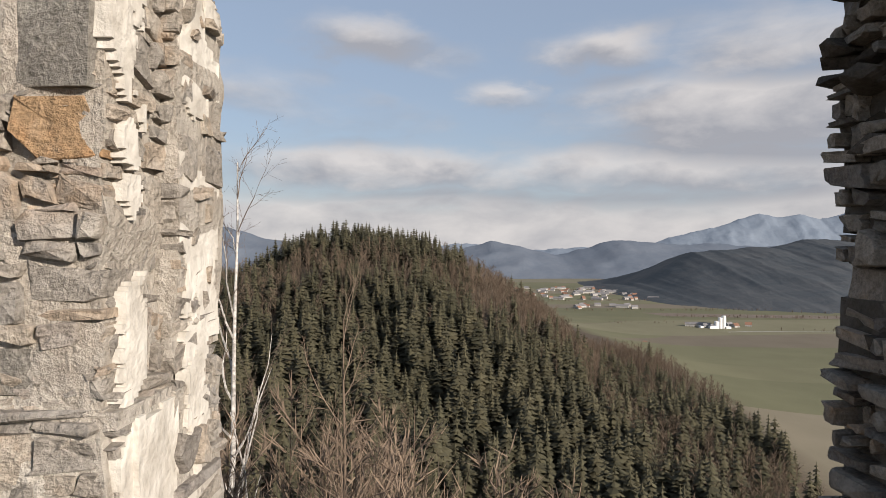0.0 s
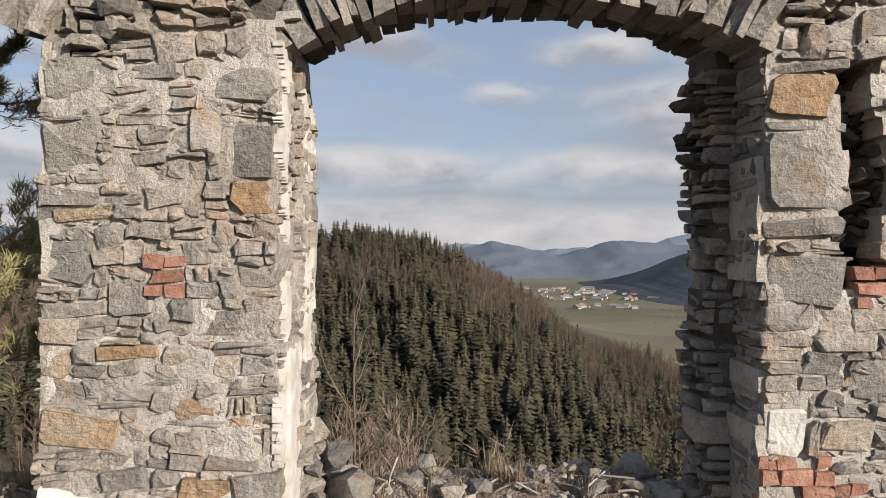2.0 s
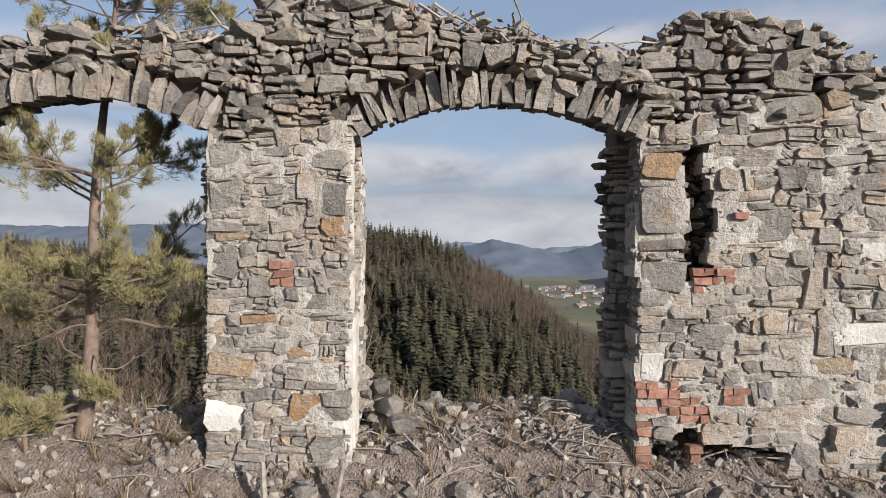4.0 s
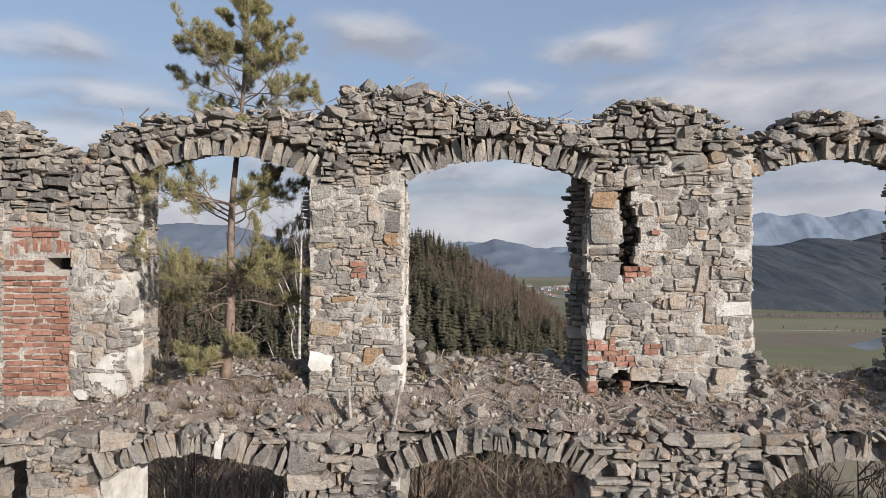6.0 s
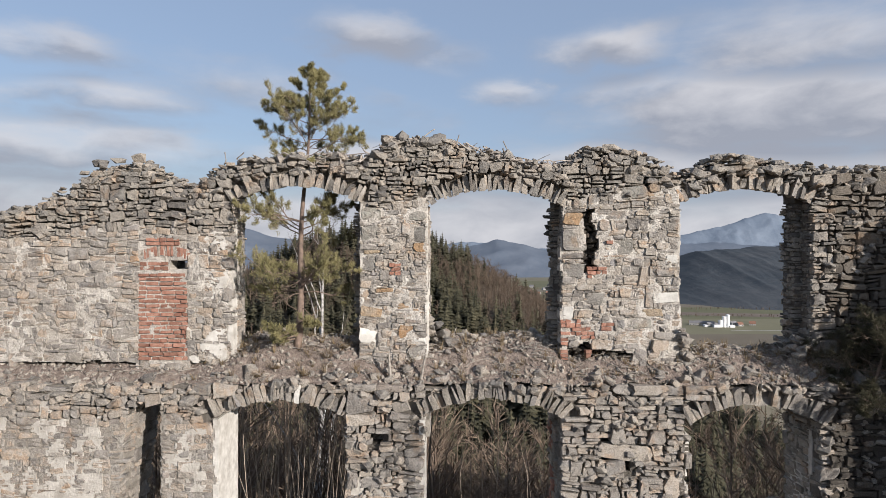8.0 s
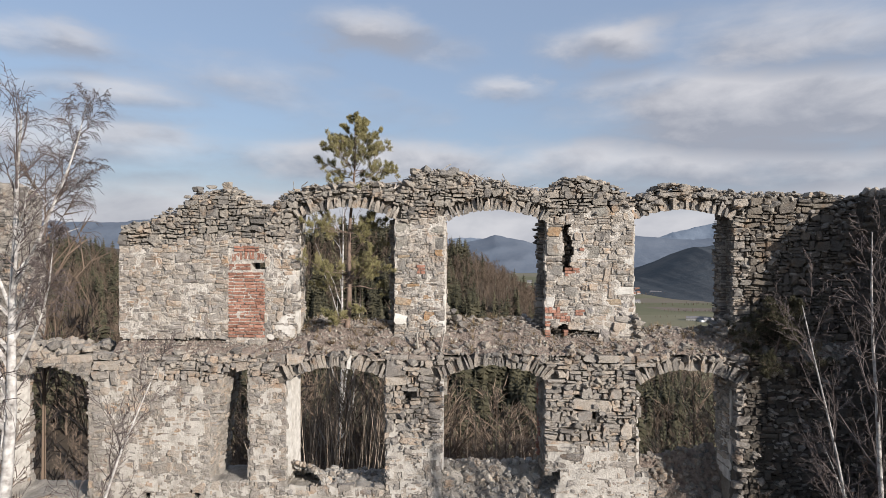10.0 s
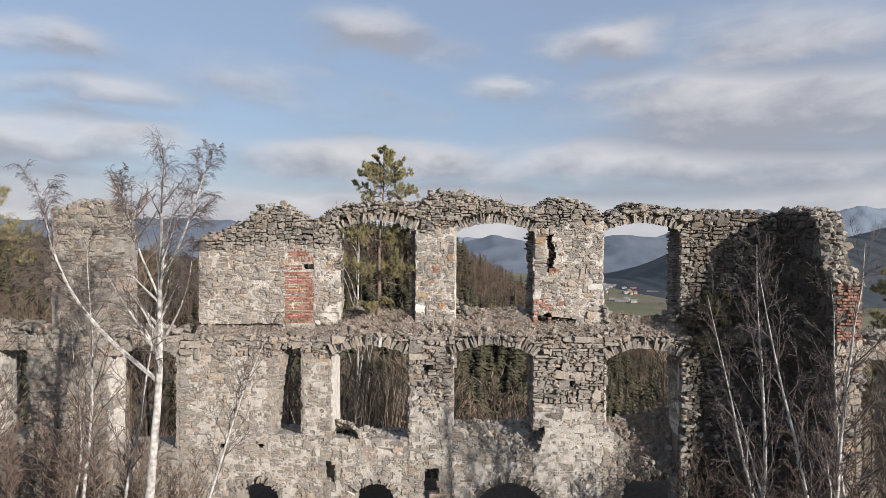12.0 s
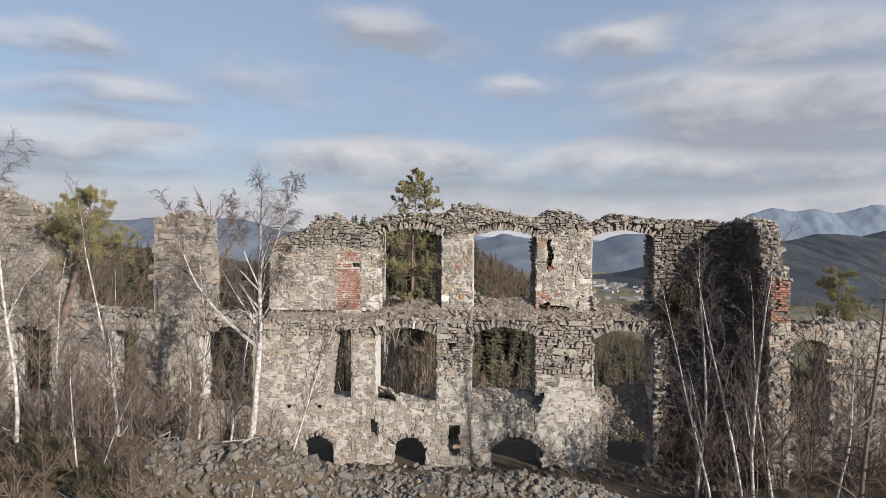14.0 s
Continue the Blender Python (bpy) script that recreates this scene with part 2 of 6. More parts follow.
# ---------------------------------------------------------------- mesh helpers
def mesh_np(name, verts, faces, material, smooth=False):
    """A mesh out of an array of vertices and a list of face arrays (each n x k)."""
    me = bpy.data.meshes.new(name)
    verts = np.asarray(verts, dtype=np.float32)
    faces = [np.asarray(f, dtype=np.int32) for f in faces if len(f)]
    loops = np.concatenate([f.ravel() for f in faces])
    sizes = np.concatenate([np.full(len(f), f.shape[1], dtype=np.int32) for f in faces])
    starts = np.concatenate(([0], np.cumsum(sizes)[:-1])).astype(np.int32)
    me.vertices.add(len(verts))
    me.vertices.foreach_set("co", verts.ravel())
    me.loops.add(len(loops))
    me.loops.foreach_set("vertex_index", loops)
    me.polygons.add(len(sizes))
    me.polygons.foreach_set("loop_start", starts)
    me.polygons.foreach_set("use_smooth", np.full(len(sizes), smooth, dtype=bool))
    me.update(calc_edges=True)
    if material:
        me.materials.append(material)
    return me


def thing(name, label, category, group="", kind="", data=None, at=None):
    ob = new(name, data)
    if at is not None:
        ob.location = at
    return tagged(ob, label, category, group, kind)


def part_np(name, verts, faces, material, parent, label="", kind="", smooth=False):
    ob = new(name, mesh_np(name, verts, faces, material, smooth))
    if parent:
        ob.parent = parent
        ob.matrix_parent_inverse = parent.matrix_world.inverted()
    return tagged(ob, label=label, kind=kind)


class Pile:
    """Collects many small solids into one mesh."""

    def __init__(self):
        self.v, self.f, self.n = [], {}, 0

    def add(self, verts, faces):
        verts = np.asarray(verts)
        self.v.append(verts)
        for f in faces:
            f = np.asarray(f)
            self.f.setdefault(f.shape[1], []).append(f + self.n)
        self.n += len(verts)

    def get(self):
        return np.concatenate(self.v), [np.concatenate(f) for f in self.f.values()]

    def put(self, name, material, parent, label="", kind="", smooth=False):
        if not self.n:
            return None
        return part_np(name, *self.get(), material, parent, label, kind, smooth)


def hull_rock(seed, flat=0.6, count=13):
    """An angular block of about unit size."""
    rg = np.random.default_rng(seed)
    bm = bmesh.new()
    for i in range(count):
        p = rg.normal(size=3)
        p /= np.linalg.norm(p)
        p = np.sign(p) * np.abs(p) ** 0.55
        bm.verts.new(Vector(p * (0.5, 0.4, 0.5 * flat) * rg.uniform(0.8, 1.05)))
    r = bmesh.ops.convex_hull(bm, input=bm.verts)
    bmesh.ops.delete(bm, geom=[g for g in r["geom_interior"] if isinstance(g, bmesh.types.BMVert)], context="VERTS")
    bm.verts.index_update()
    v = np.array([x.co[:] for x in bm.verts])
    f = np.array([[x.index for x in fc.verts] for fc in bm.faces if len(fc.verts) == 3])
    bm.free()
    return v, [f]


ROCKS = [hull_rock(s, 0.45 + 0.08 * (s % 6), 17 + s % 7) for s in range(24)]
PEBBLES = [hull_rock(50 + s, 0.6, 9) for s in range(12)]


def turn3(rg, tilt):
    return np.array(Euler((rg.normal() * tilt, rg.normal() * tilt, rg.uniform(0, 6.283))).to_matrix())


def rock_at(pile, rg, p, size, tilt=0.3, flat=1.0, solo=None):
    lot = ROCKS if size > 0.07 else PEBBLES
    v, f = lot[rg.integers(len(lot))]
    s = size * rg.uniform(0.7, 1.3, 3) * (1, 1, flat)
    w = (v * s) @ turn3(rg, tilt).T + np.asarray(p)
    if solo:                                               # a stone of its own under (thing, material)
        part_np("stone", w, f, solo[1], solo[0])
    else:
        pile.add(w, f)


def wob(x, z, k, seed):
    return noise.noise((x * k, z * k, seed * 7.7))


def split(rg, x0, z0, x1, z1, out, area, aspect=1.9, least=0.05):
    """Cuts a field into stones of mixed sizes."""
    w, h = x1 - x0, z1 - z0
    want = min(area * math.exp(rg.normal() * 0.95), area * 4.5)
    if w * h < want or (w < 2.2 * least and h < 2.2 * least) or (w * h < 3 * want and rg.random() < 0.12):
        out.append((x0, z0, x1, z1))
        return
    r = rg.uniform(0.22, 0.78)
    if w > h * aspect * rg.uniform(0.5, 1.5) or h < 2.1 * least:
        xm = x0 + w * r
        split(rg, x0, z0, xm, z1, out, area, aspect, least)
        split(rg, xm, z0, x1, z1, out, area, aspect, least)
    else:
        zm = z0 + h * r
        split(rg, x0, z0, x1, zm, out, area, aspect, least)
        split(rg, x0, zm, x1, z1, out, area, aspect, least)


def field(rg, x0, z0, x1, z1, area=0.035, aspect=1.9, taken=()):
    """Stones of a stretch of wall, course by course; taken: places of stones that are laid by themselves."""
    out, z = [], z0
    while z < z1 - 0.02:
        h = rg.uniform(0.16, 0.50)
        if z1 - z - h < 0.12:
            h = z1 - z
        split(rg, x0, z, x1, min(z1, z + h), out, area, aspect)
        z += h
    if taken:
        kept = []
        for r in out:
            a, b, c, d = r
            for t in taken:                                      # cut back what runs into a laid stone
                if a < t[2] and c > t[0] and b < t[3] and d > t[1]:
                    gaps = [(a, b, min(c, t[0]), d), (max(a, t[2]), b, c, d), (a, b, c, min(d, t[1])), (a, max(b, t[3]), c, d)]
                    a, b, c, d = max(gaps, key=lambda g: max(0, g[2] - g[0]) * max(0, g[3] - g[1]))
                    if c - a < 0.035 or d - b < 0.03:
                        break
            else:
                kept.append((a, b, c, d))
        out = kept
    return out


def stone_solid(rg, rect, proud=0.03, joint=0.008, warp=0.035, seed=1, wild=1.0):
    """One roughly squared face stone; local axes: along the wall, out of the wall, up."""
    x0, z0, x1, z1 = rect
    w, h = x1 - x0, z1 - z0
    g = min(joint * rg.uniform(0.2, 1.9), 0.2 * min(w, h))
    x0, x1, z0, z1 = x0 + g, x1 - g, z0 + g, z1 - g
    m = min(w, h)
    c = rg.uniform(0.03, 0.30, 8) * m * rg.choice((0.5, 1.0, 1.35), 8) * (0.4 + 0.6 * wild)
    ring = np.array([(x0 + c[0], z0), (x1 - c[1], z0), (x1, z0 + c[2]), (x1, z1 - c[3]), (x1 - c[4], z1), (x0 + c[5], z1), (x0, z1 - c[6]), (x0, z0 + c[7])])
    ring += rg.normal(size=(8, 2)) * 0.085 * m * wild
    turn = rg.normal() * 0.09 * wild * min(1.0, 2.2 * m / max(w, h))
    mid = ring.mean(axis=0)
    ring = mid + (ring - mid) @ np.array(((math.cos(turn), math.sin(turn)), (-math.sin(turn), math.cos(turn))))
    for p in ring:
        a, b = p
        p[0] += warp * wob(a, b, 2.1, seed)
        p[1] += warp * 1.3 * wob(a, b, 2.1, seed + 3)
    p = proud * rg.uniform(0.0, 1.9)
    lean = rg.normal(size=2) * 0.09
    k = 1 - rg.uniform(0.02, 0.11)
    mid = ring.mean(axis=0)
    front = mid + (ring - mid) * k + rg.normal(size=(8, 2)) * 0.012 * m
    out = p + (front - mid) @ lean + rg.normal(size=8) * 0.005
    edge = np.minimum(out - 0.006, p * 0.6 + rg.normal(size=8) * 0.006)
    v = np.zeros((25, 3))
    v[0:8, [0, 2]], v[0:8, 1] = ring, -0.15
    v[8:16, [0, 2]], v[8:16, 1] = ring, edge
    v[16:24, [0, 2]], v[16:24, 1] = front, out
    off = rg.normal(size=2) * 0.15 * m
    v[24] = (mid[0] + off[0], p + rg.normal() * 0.009 + 0.004, mid[1] + off[1])
    return v


_i = np.arange(8)
_j = (_i + 1) % 8
STONE_FACES = [np.concatenate([np.stack([_i, _j, _j + 8, _i + 8], 1), np.stack([_i + 8, _j + 8, _j + 16, _i + 16], 1)]), np.stack([_i + 16, _j + 16, np.full(8, 24)], 1)]


def place(v, origin, along, out):
    """Local stone coordinates (along, out, up) into the world."""
    along, out = np.asarray(along, float), np.asarray(out, float)
    return np.asarray(origin, float) + v[:, 0:1] * along + v[:, 1:2] * out + v[:, 2:3] * np.array((0, 0, 1.0))


def core_mesh(inside, x0, x1, z0, z1, y0, y1, step, rough, seed):
    """A solid wall between y0 (front) and y1, where inside(x, z) holds, with an uneven front."""
    nx, nz = int(round((x1 - x0) / step)), int(round((z1 - z0) / step))
    xs, zs = x0 + np.arange(nx + 1) * step, z0 + np.arange(nz + 1) * step
    on = np.zeros((nx + 2, nz + 2), bool)
    for i in range(nx):
        for k in range(nz):
            on[i + 1, k + 1] = inside(x0 + (i + 0.5) * step, z0 + (k + 0.5) * step)
    idx, verts = {}, []

    def vert(i, k, side):
        key = (i, k, side)
        if key not in idx:
            x, z = xs[i], zs[k]
            dx, dz = wob(x, z, 6.3, seed) * step * 0.5, wob(x, z, 6.3, seed + 2) * step * 0.5
            full = on[i:i + 2, k:k + 2].all()
            d = rough * (wob(x, z, 3.1, seed + 4) + 0.7 * wob(x, z, 8.5, seed + 6)) if full else 0.0
            idx[key] = len(verts)
            verts.append((x + dx, (y0 - d) if side == 0 else (y1 + d), z + dz))
        return idx[key]

    quads = []
    for i in range(nx):
        for k in range(nz):
            if not on[i + 1, k + 1]:
                continue
            quads.append((vert(i, k, 0), vert(i + 1, k, 0), vert(i + 1, k + 1, 0), vert(i, k + 1, 0)))
            quads.append((vert(i, k + 1, 1), vert(i + 1, k + 1, 1), vert(i + 1, k, 1), vert(i, k, 1)))
            if not on[i, k + 1]:
                quads.append((vert(i, k, 1), vert(i, k, 0), vert(i, k + 1, 0), vert(i, k + 1, 1)))
            if not on[i + 2, k + 1]:
                quads.append((vert(i + 1, k, 0), vert(i + 1, k, 1), vert(i + 1, k + 1, 1), vert(i + 1, k + 1, 0)))
            if not on[i + 1, k]:
                quads.append((vert(i, k, 1), vert(i + 1, k, 1), vert(i + 1, k, 0), vert(i, k, 0)))
            if not on[i + 1, k + 2]:
                quads.append((vert(i, k + 1, 0), vert(i + 1, k + 1, 0), vert(i + 1, k + 1, 1), vert(i, k + 1, 1)))
    return np.array(verts), [np.array(quads)]


def tubes(pile, items, sides=5):
    """Tapered tubes along many lines of points; items are (points, radii)."""
    groups = {}
    for pts, radii in items:
        groups.setdefault(len(pts), []).append((pts, radii))
    th = np.arange(sides) * 2 * np.pi / sides
    for n, lot in groups.items():
        P, R = np.array([x[0] for x in lot], float), np.array([x[1] for x in lot], float)
        d = np.gradient(P, axis=1)
        d /= np.linalg.norm(d, axis=2, keepdims=True) + 1e-9
        ref = np.where(np.abs(d[:, :, 2:3]) > 0.9, np.array([1.0, 0, 0]), np.array([0, 0, 1.0]))
        a = np.cross(d, ref)
        a /= np.linalg.norm(a, axis=2, keepdims=True) + 1e-9
        b = np.cross(d, a)
        v = P[:, :, None, :] + R[:, :, None, None] * (np.cos(th)[:, None] * a[:, :, None, :] + np.sin(th)[:, None] * b[:, :, None, :])
        i = (np.arange(len(lot))[:, None, None] * n + np.arange(n - 1)[None, :, None]) * sides
        s, t = np.arange(sides)[None, None, :], (np.arange(sides)[None, None, :] + 1) % sides
        pile.add(v.reshape(-1, 3), [np.stack([i + s, i + t, i + sides + t, i + sides + s], -1).reshape(-1, 4)])


def tube(pile, pts, radii, sides=5):
    tubes(pile, [(pts, radii)], sides)

# ---------------------------------------------------------------- the lie of the land
def smax(a, b, k):
    return 0.5 * (a + b + np.sqrt((a - b) ** 2 + k * k))


def land(x, y):
    """Height of the ground: castle spur, saddle, wooded hill, valley floor."""
    x, y = np.asarray(x, float), np.asarray(y, float)
    ex = np.maximum(np.abs(x + 8) - 34, 0)
    ey = np.maximum(np.maximum((y - 5) * 1.45, -y - 48), 0)
    spur = 1.2 - 0.50 * np.hypot(ex, ey)
    dx, dy = x + 80, (y - 520) * 0.62
    dx = np.where(dx < 0, dx * 1.0, dx * (0.42 + 0.0024 * np.minimum(dx, 400) + 0.0045 * np.clip(dx - 160, 0, 200)))
    hill = 27 - 0.58 * np.sqrt(dx * dx + dy * dy + 30 * 30)
    lx, ly = x + 760, (y - 620) * 0.8
    left = 62 - 0.17 * np.sqrt(lx * lx + ly * ly + 90 * 90)
    valley = np.full_like(x, -120.0)
    z = smax(smax(smax(spur, hill, 6), left, 10), valley, 8)
    bumpy = np.sin(x * 0.045 + 1.3) * np.cos(y * 0.037) + 0.6 * np.sin(x * 0.11 + y * 0.07)
    amp = np.clip((z + 112) / 30, 0, 1) * np.clip((np.hypot(ex, ey) - 5) / 40, 0, 1)
    return z + 2.2 * bumpy * amp


def ground_material():
    m, nt, bsdf, vec = start("ground", 0.95)
    sep = nt.nodes.new("ShaderNodeSeparateXYZ")
    nt.links.new(vec, sep.inputs[0])
    # woodland floor and dry earth
    n1 = tex_noise(nt, vec, 0.35, 8.0, 0.62)
    n2 = tex_noise(nt, vec, 6.0, 6.0, 0.65)
    wood = ramp(nt, n1, [(0.3, (0.06, 0.045, 0.032)), (0.55, (0.11, 0.082, 0.056)), (0.75, (0.14, 0.11, 0.075))])
    wood = mix_col(nt, 0.6, wood, ramp(nt, n2, [(0.3, (0.4, 0.4, 0.4)), (0.7, (1, 1, 1))]), "MULTIPLY")
    # fields: long strips of pasture, stubble and ploughed soil
    warp = nt.nodes.new("ShaderNodeMapping")
    warp.inputs["Rotation"].default_value = (0, 0, radians(12))
    warp.inputs["Scale"].default_value = (0.0011, 0.0062, 0.0)
    nt.links.new(vec, warp.inputs[0])
    cells = nt.nodes.new("ShaderNodeTexVoronoi")
    cells.distance, cells.inputs["Scale"].default_value = "CHEBYCHEV", 1.0
    nt.links.new(warp.outputs[0], cells.inputs["Vector"])
    cs = nt.nodes.new("ShaderNodeSeparateColor")
    nt.links.new(cells.outputs["Color"], cs.inputs[0])
    grass = ramp(nt, cs.outputs[0], [(0.0, (0.130, 0.126, 0.070)), (0.42, (0.155, 0.147, 0.083)), (0.62, (0.19, 0.172, 0.108)), (0.74, (0.15, 0.12, 0.09)), (0.86, (0.20, 0.17, 0.12)), (1.0, (0.130, 0.136, 0.073))])
    grass = mix_col(nt, 0.35, grass, ramp(nt, tex_noise(nt, vec, 0.02, 5.0), [(0.3, (0.6, 0.6, 0.55)), (0.7, (1, 1, 1))]), "MULTIPLY")
    f = maths(nt, "MULTIPLY", maths(nt, "SUBTRACT", -101.5, sep.outputs[2]), 0.2, clamp=True)
    nt.links.new(mix_col(nt, f, wood, grass), bsdf.inputs["Base Color"])
    relief(nt, bsdf, n2, 0.6, 0.06)
    return m


GROUND = ground_material()


def build_ground():
    rad = np.concatenate(([0.0], np.geomspace(1.5, 4900, 150)))
    fine = np.radians(np.linspace(28, 152, 210))                       # ahead
    rest = np.radians(np.linspace(152, 388, 90)[1:-1])
    ang = np.concatenate((fine, rest))
    A, R = np.meshgrid(ang, rad[1:], indexing="ij")
    X, Y = R * np.cos(A), R * np.sin(A) - 6
    v = np.stack([X, Y, land(X, Y)], -1).reshape(-1, 3)
    na, nr = len(ang), len(rad) - 1
    centre = len(v)
    v = np.vstack([v, [[0, -6, float(land(0.0, -6.0))]]])
    i = np.arange(na)[:, None]
    j = (i + 1) % na
    k = np.arange(nr - 1)[None, :]
    q = np.stack([i * nr + k, i * nr + k + 1, j * nr + k + 1, j * nr + k], -1).reshape(-1, 4)
    t = np.stack([np.arange(na) * nr, ((np.arange(na) + 1) % na) * nr, np.full(na, centre)], -1)[:, [2, 0, 1]]
    ob = new("ground", mesh_np("ground", v, [q, t], GROUND, True))
    return tagged(ob, "leaf-strewn castle spur, wooded saddle and green valley floor", "ground", kind="structure")


build_ground()


# Distance haze is painted into low and high; glow adds it as emission.
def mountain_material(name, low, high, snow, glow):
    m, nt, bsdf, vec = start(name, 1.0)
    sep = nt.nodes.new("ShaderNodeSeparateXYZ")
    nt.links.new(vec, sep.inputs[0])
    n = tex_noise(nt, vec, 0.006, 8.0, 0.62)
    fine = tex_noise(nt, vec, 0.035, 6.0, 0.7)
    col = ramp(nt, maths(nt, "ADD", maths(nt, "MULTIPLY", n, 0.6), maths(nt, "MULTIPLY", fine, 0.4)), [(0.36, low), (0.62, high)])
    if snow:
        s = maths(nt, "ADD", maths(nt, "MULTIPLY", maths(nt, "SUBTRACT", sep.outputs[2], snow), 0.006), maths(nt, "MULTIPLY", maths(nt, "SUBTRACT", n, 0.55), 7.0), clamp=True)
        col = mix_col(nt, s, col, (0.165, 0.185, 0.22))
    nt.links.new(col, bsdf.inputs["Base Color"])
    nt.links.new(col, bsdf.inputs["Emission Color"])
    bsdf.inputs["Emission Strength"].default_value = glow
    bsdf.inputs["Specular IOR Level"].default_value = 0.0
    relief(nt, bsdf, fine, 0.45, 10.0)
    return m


def mountain(name, label, far, profile, depth, material, seed):
    """A far range. profile: the skyline as (sideways, upward) slopes seen from the castle."""
    px, pz = [p[0] * far for p in profile], [10 + p[1] * far for p in profile]
    nx, ny = 420, 46
    xs, ys = np.linspace(px[0], px[-1], nx), np.linspace(-1, 1, ny)
    verts = []
    for x in xs:
        crest = float(np.interp(x, px, pz)) + 125 + 0.004 * far * noise.fractal((x * 16 / far, seed * 1.7, 0.3), 0.7, 2.1, 7)
        for s in ys:
            f = max(0.0, 1 - abs(s) ** 1.15)
            nz = noise.ridged_multi_fractal((x * 9 / far + seed, s * 1.5, seed), 0.8, 2.1, 6, 1.0, 2.0) - 1.0
            verts.append((x, far + s * depth - 25 * nz, -125 + crest * (f + 0.07 * nz * f * (1 - f) * 4)))
    i = np.arange(nx - 1)[:, None] * ny + np.arange(ny - 1)[None, :]
    q = np.stack([i, i + ny, i + ny + 1, i + 1], -1).reshape(-1, 4)
    ob = new(name, mesh_np(name, np.array(verts), [q], material, True))
    return tagged(ob, label, "mountain", kind="structure")


# blue-grey for the air in between, not the colour of the woods
HILL_NEAR = mountain_material("haze_tinted_slope", (0.038, 0.045, 0.053), (0.060, 0.063, 0.068), 0, 0.42)
HILL_MID = mountain_material("haze_tinted_range", (0.078, 0.092, 0.116), (0.096, 0.108, 0.130), 0, 0.5)
HILL_FAR = mountain_material("haze_tinted_peaks", (0.11, 0.133, 0.168), (0.14, 0.163, 0.197), 235, 0.35)
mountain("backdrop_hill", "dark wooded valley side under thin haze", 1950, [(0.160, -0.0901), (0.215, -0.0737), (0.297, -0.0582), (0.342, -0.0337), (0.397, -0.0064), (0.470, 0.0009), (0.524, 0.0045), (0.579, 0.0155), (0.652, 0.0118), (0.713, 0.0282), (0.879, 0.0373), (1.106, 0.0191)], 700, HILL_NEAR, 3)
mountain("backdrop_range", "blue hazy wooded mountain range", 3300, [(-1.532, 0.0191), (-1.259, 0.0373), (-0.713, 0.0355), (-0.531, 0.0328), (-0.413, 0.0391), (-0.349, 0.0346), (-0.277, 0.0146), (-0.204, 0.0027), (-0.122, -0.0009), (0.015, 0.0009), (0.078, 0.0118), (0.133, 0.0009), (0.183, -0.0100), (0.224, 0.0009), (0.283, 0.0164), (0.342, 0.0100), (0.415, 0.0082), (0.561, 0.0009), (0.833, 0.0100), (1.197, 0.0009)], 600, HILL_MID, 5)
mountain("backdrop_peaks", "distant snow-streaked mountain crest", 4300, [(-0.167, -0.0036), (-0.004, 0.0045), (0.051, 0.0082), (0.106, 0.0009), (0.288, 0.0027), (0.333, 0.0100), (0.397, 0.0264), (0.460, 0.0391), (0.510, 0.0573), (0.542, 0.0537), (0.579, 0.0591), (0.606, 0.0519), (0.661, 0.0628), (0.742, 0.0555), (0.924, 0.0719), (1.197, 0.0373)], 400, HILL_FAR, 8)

# ---------------------------------------------------------------- the ruined hall wall
YU, YM, YB, YL = 1.75, 2.10, 2.52, 1.28   # upper storey: front, rebate, back; front of the lower storey
FLOOR = 7.95
TOP = [(-9.6, 10.9), (-8.0, 11.5), (-7.6, 11.9), (-6.6, 12.0), (-5.75, 11.5), (-5.1, 11.85), (-4.6, 12.05), (-3.4, 12.15), (-2.2, 12.1), (-1.7, 12.5), (-0.9, 12.55),
       (0.1, 12.27), (1.2, 12.0), (1.8, 12.0), (2.1, 12.3), (2.9, 12.33), (3.7, 12.1), (4.0, 11.82), (4.4, 11.9), (4.8, 12.1), (5.4, 12.12), (6.25, 11.97), (7.1, 11.92), (8.9, 11.9), (9.9, 11.8), (10.6, 11.8)]
TOP = [(x, z + (0.10 if x < -2 or 0 < x < 1.9 or x > 4.2 else 0.04)) for x, z in TOP]
TOPX, TOPZ = [p[0] for p in TOP], [p[1] for p in TOP]


def top(x):
    return float(np.interp(x, TOPX, TOPZ)) - 0.2


# openings: left, right, sill, springing, crown
UPPER = [(-4.86, -2.27, 7.9, 11.22, 11.55), (-0.95, 1.72, 7.9, 11.16, 11.49), (4.03, 6.62, 7.9, 11.22, 11.52)]
REAR = [(-4.80, -2.34, 7.9, 11.22, 11.55), (-0.92, 1.635, 7.9, 11.16, 11.49), (4.1, 6.5, 7.9, 11.22, 11.52)]
LOWER = [(-6.64, -5.98, 4.45, 7.33, 7.38, 0.115), (-4.97, -2.42, 4.35, 7.08, 7.42), (-1.03, 1.67, 4.65, 7.12, 7.47), (4.02, 6.58, 4.9, 7.0, 7.38)]
CELLAR = [(-8.1, -6.7, 0.5, 2.45, 2.85), (-4.3, -2.85, 0.5, 2.3, 2.85), (-1.95, -1.45, 2.1, 3.1, 3.28), (-0.15, 1.95, 0.5, 2.35, 2.93), (4.62, 6.5, 0.5, 2.5, 2.88)]
DOOR = (-6.65, -5.69, 8.0, 10.08)
GAP = [(-6.06, 9.885, -5.70, 10.08)]                       # left open in the brickwork
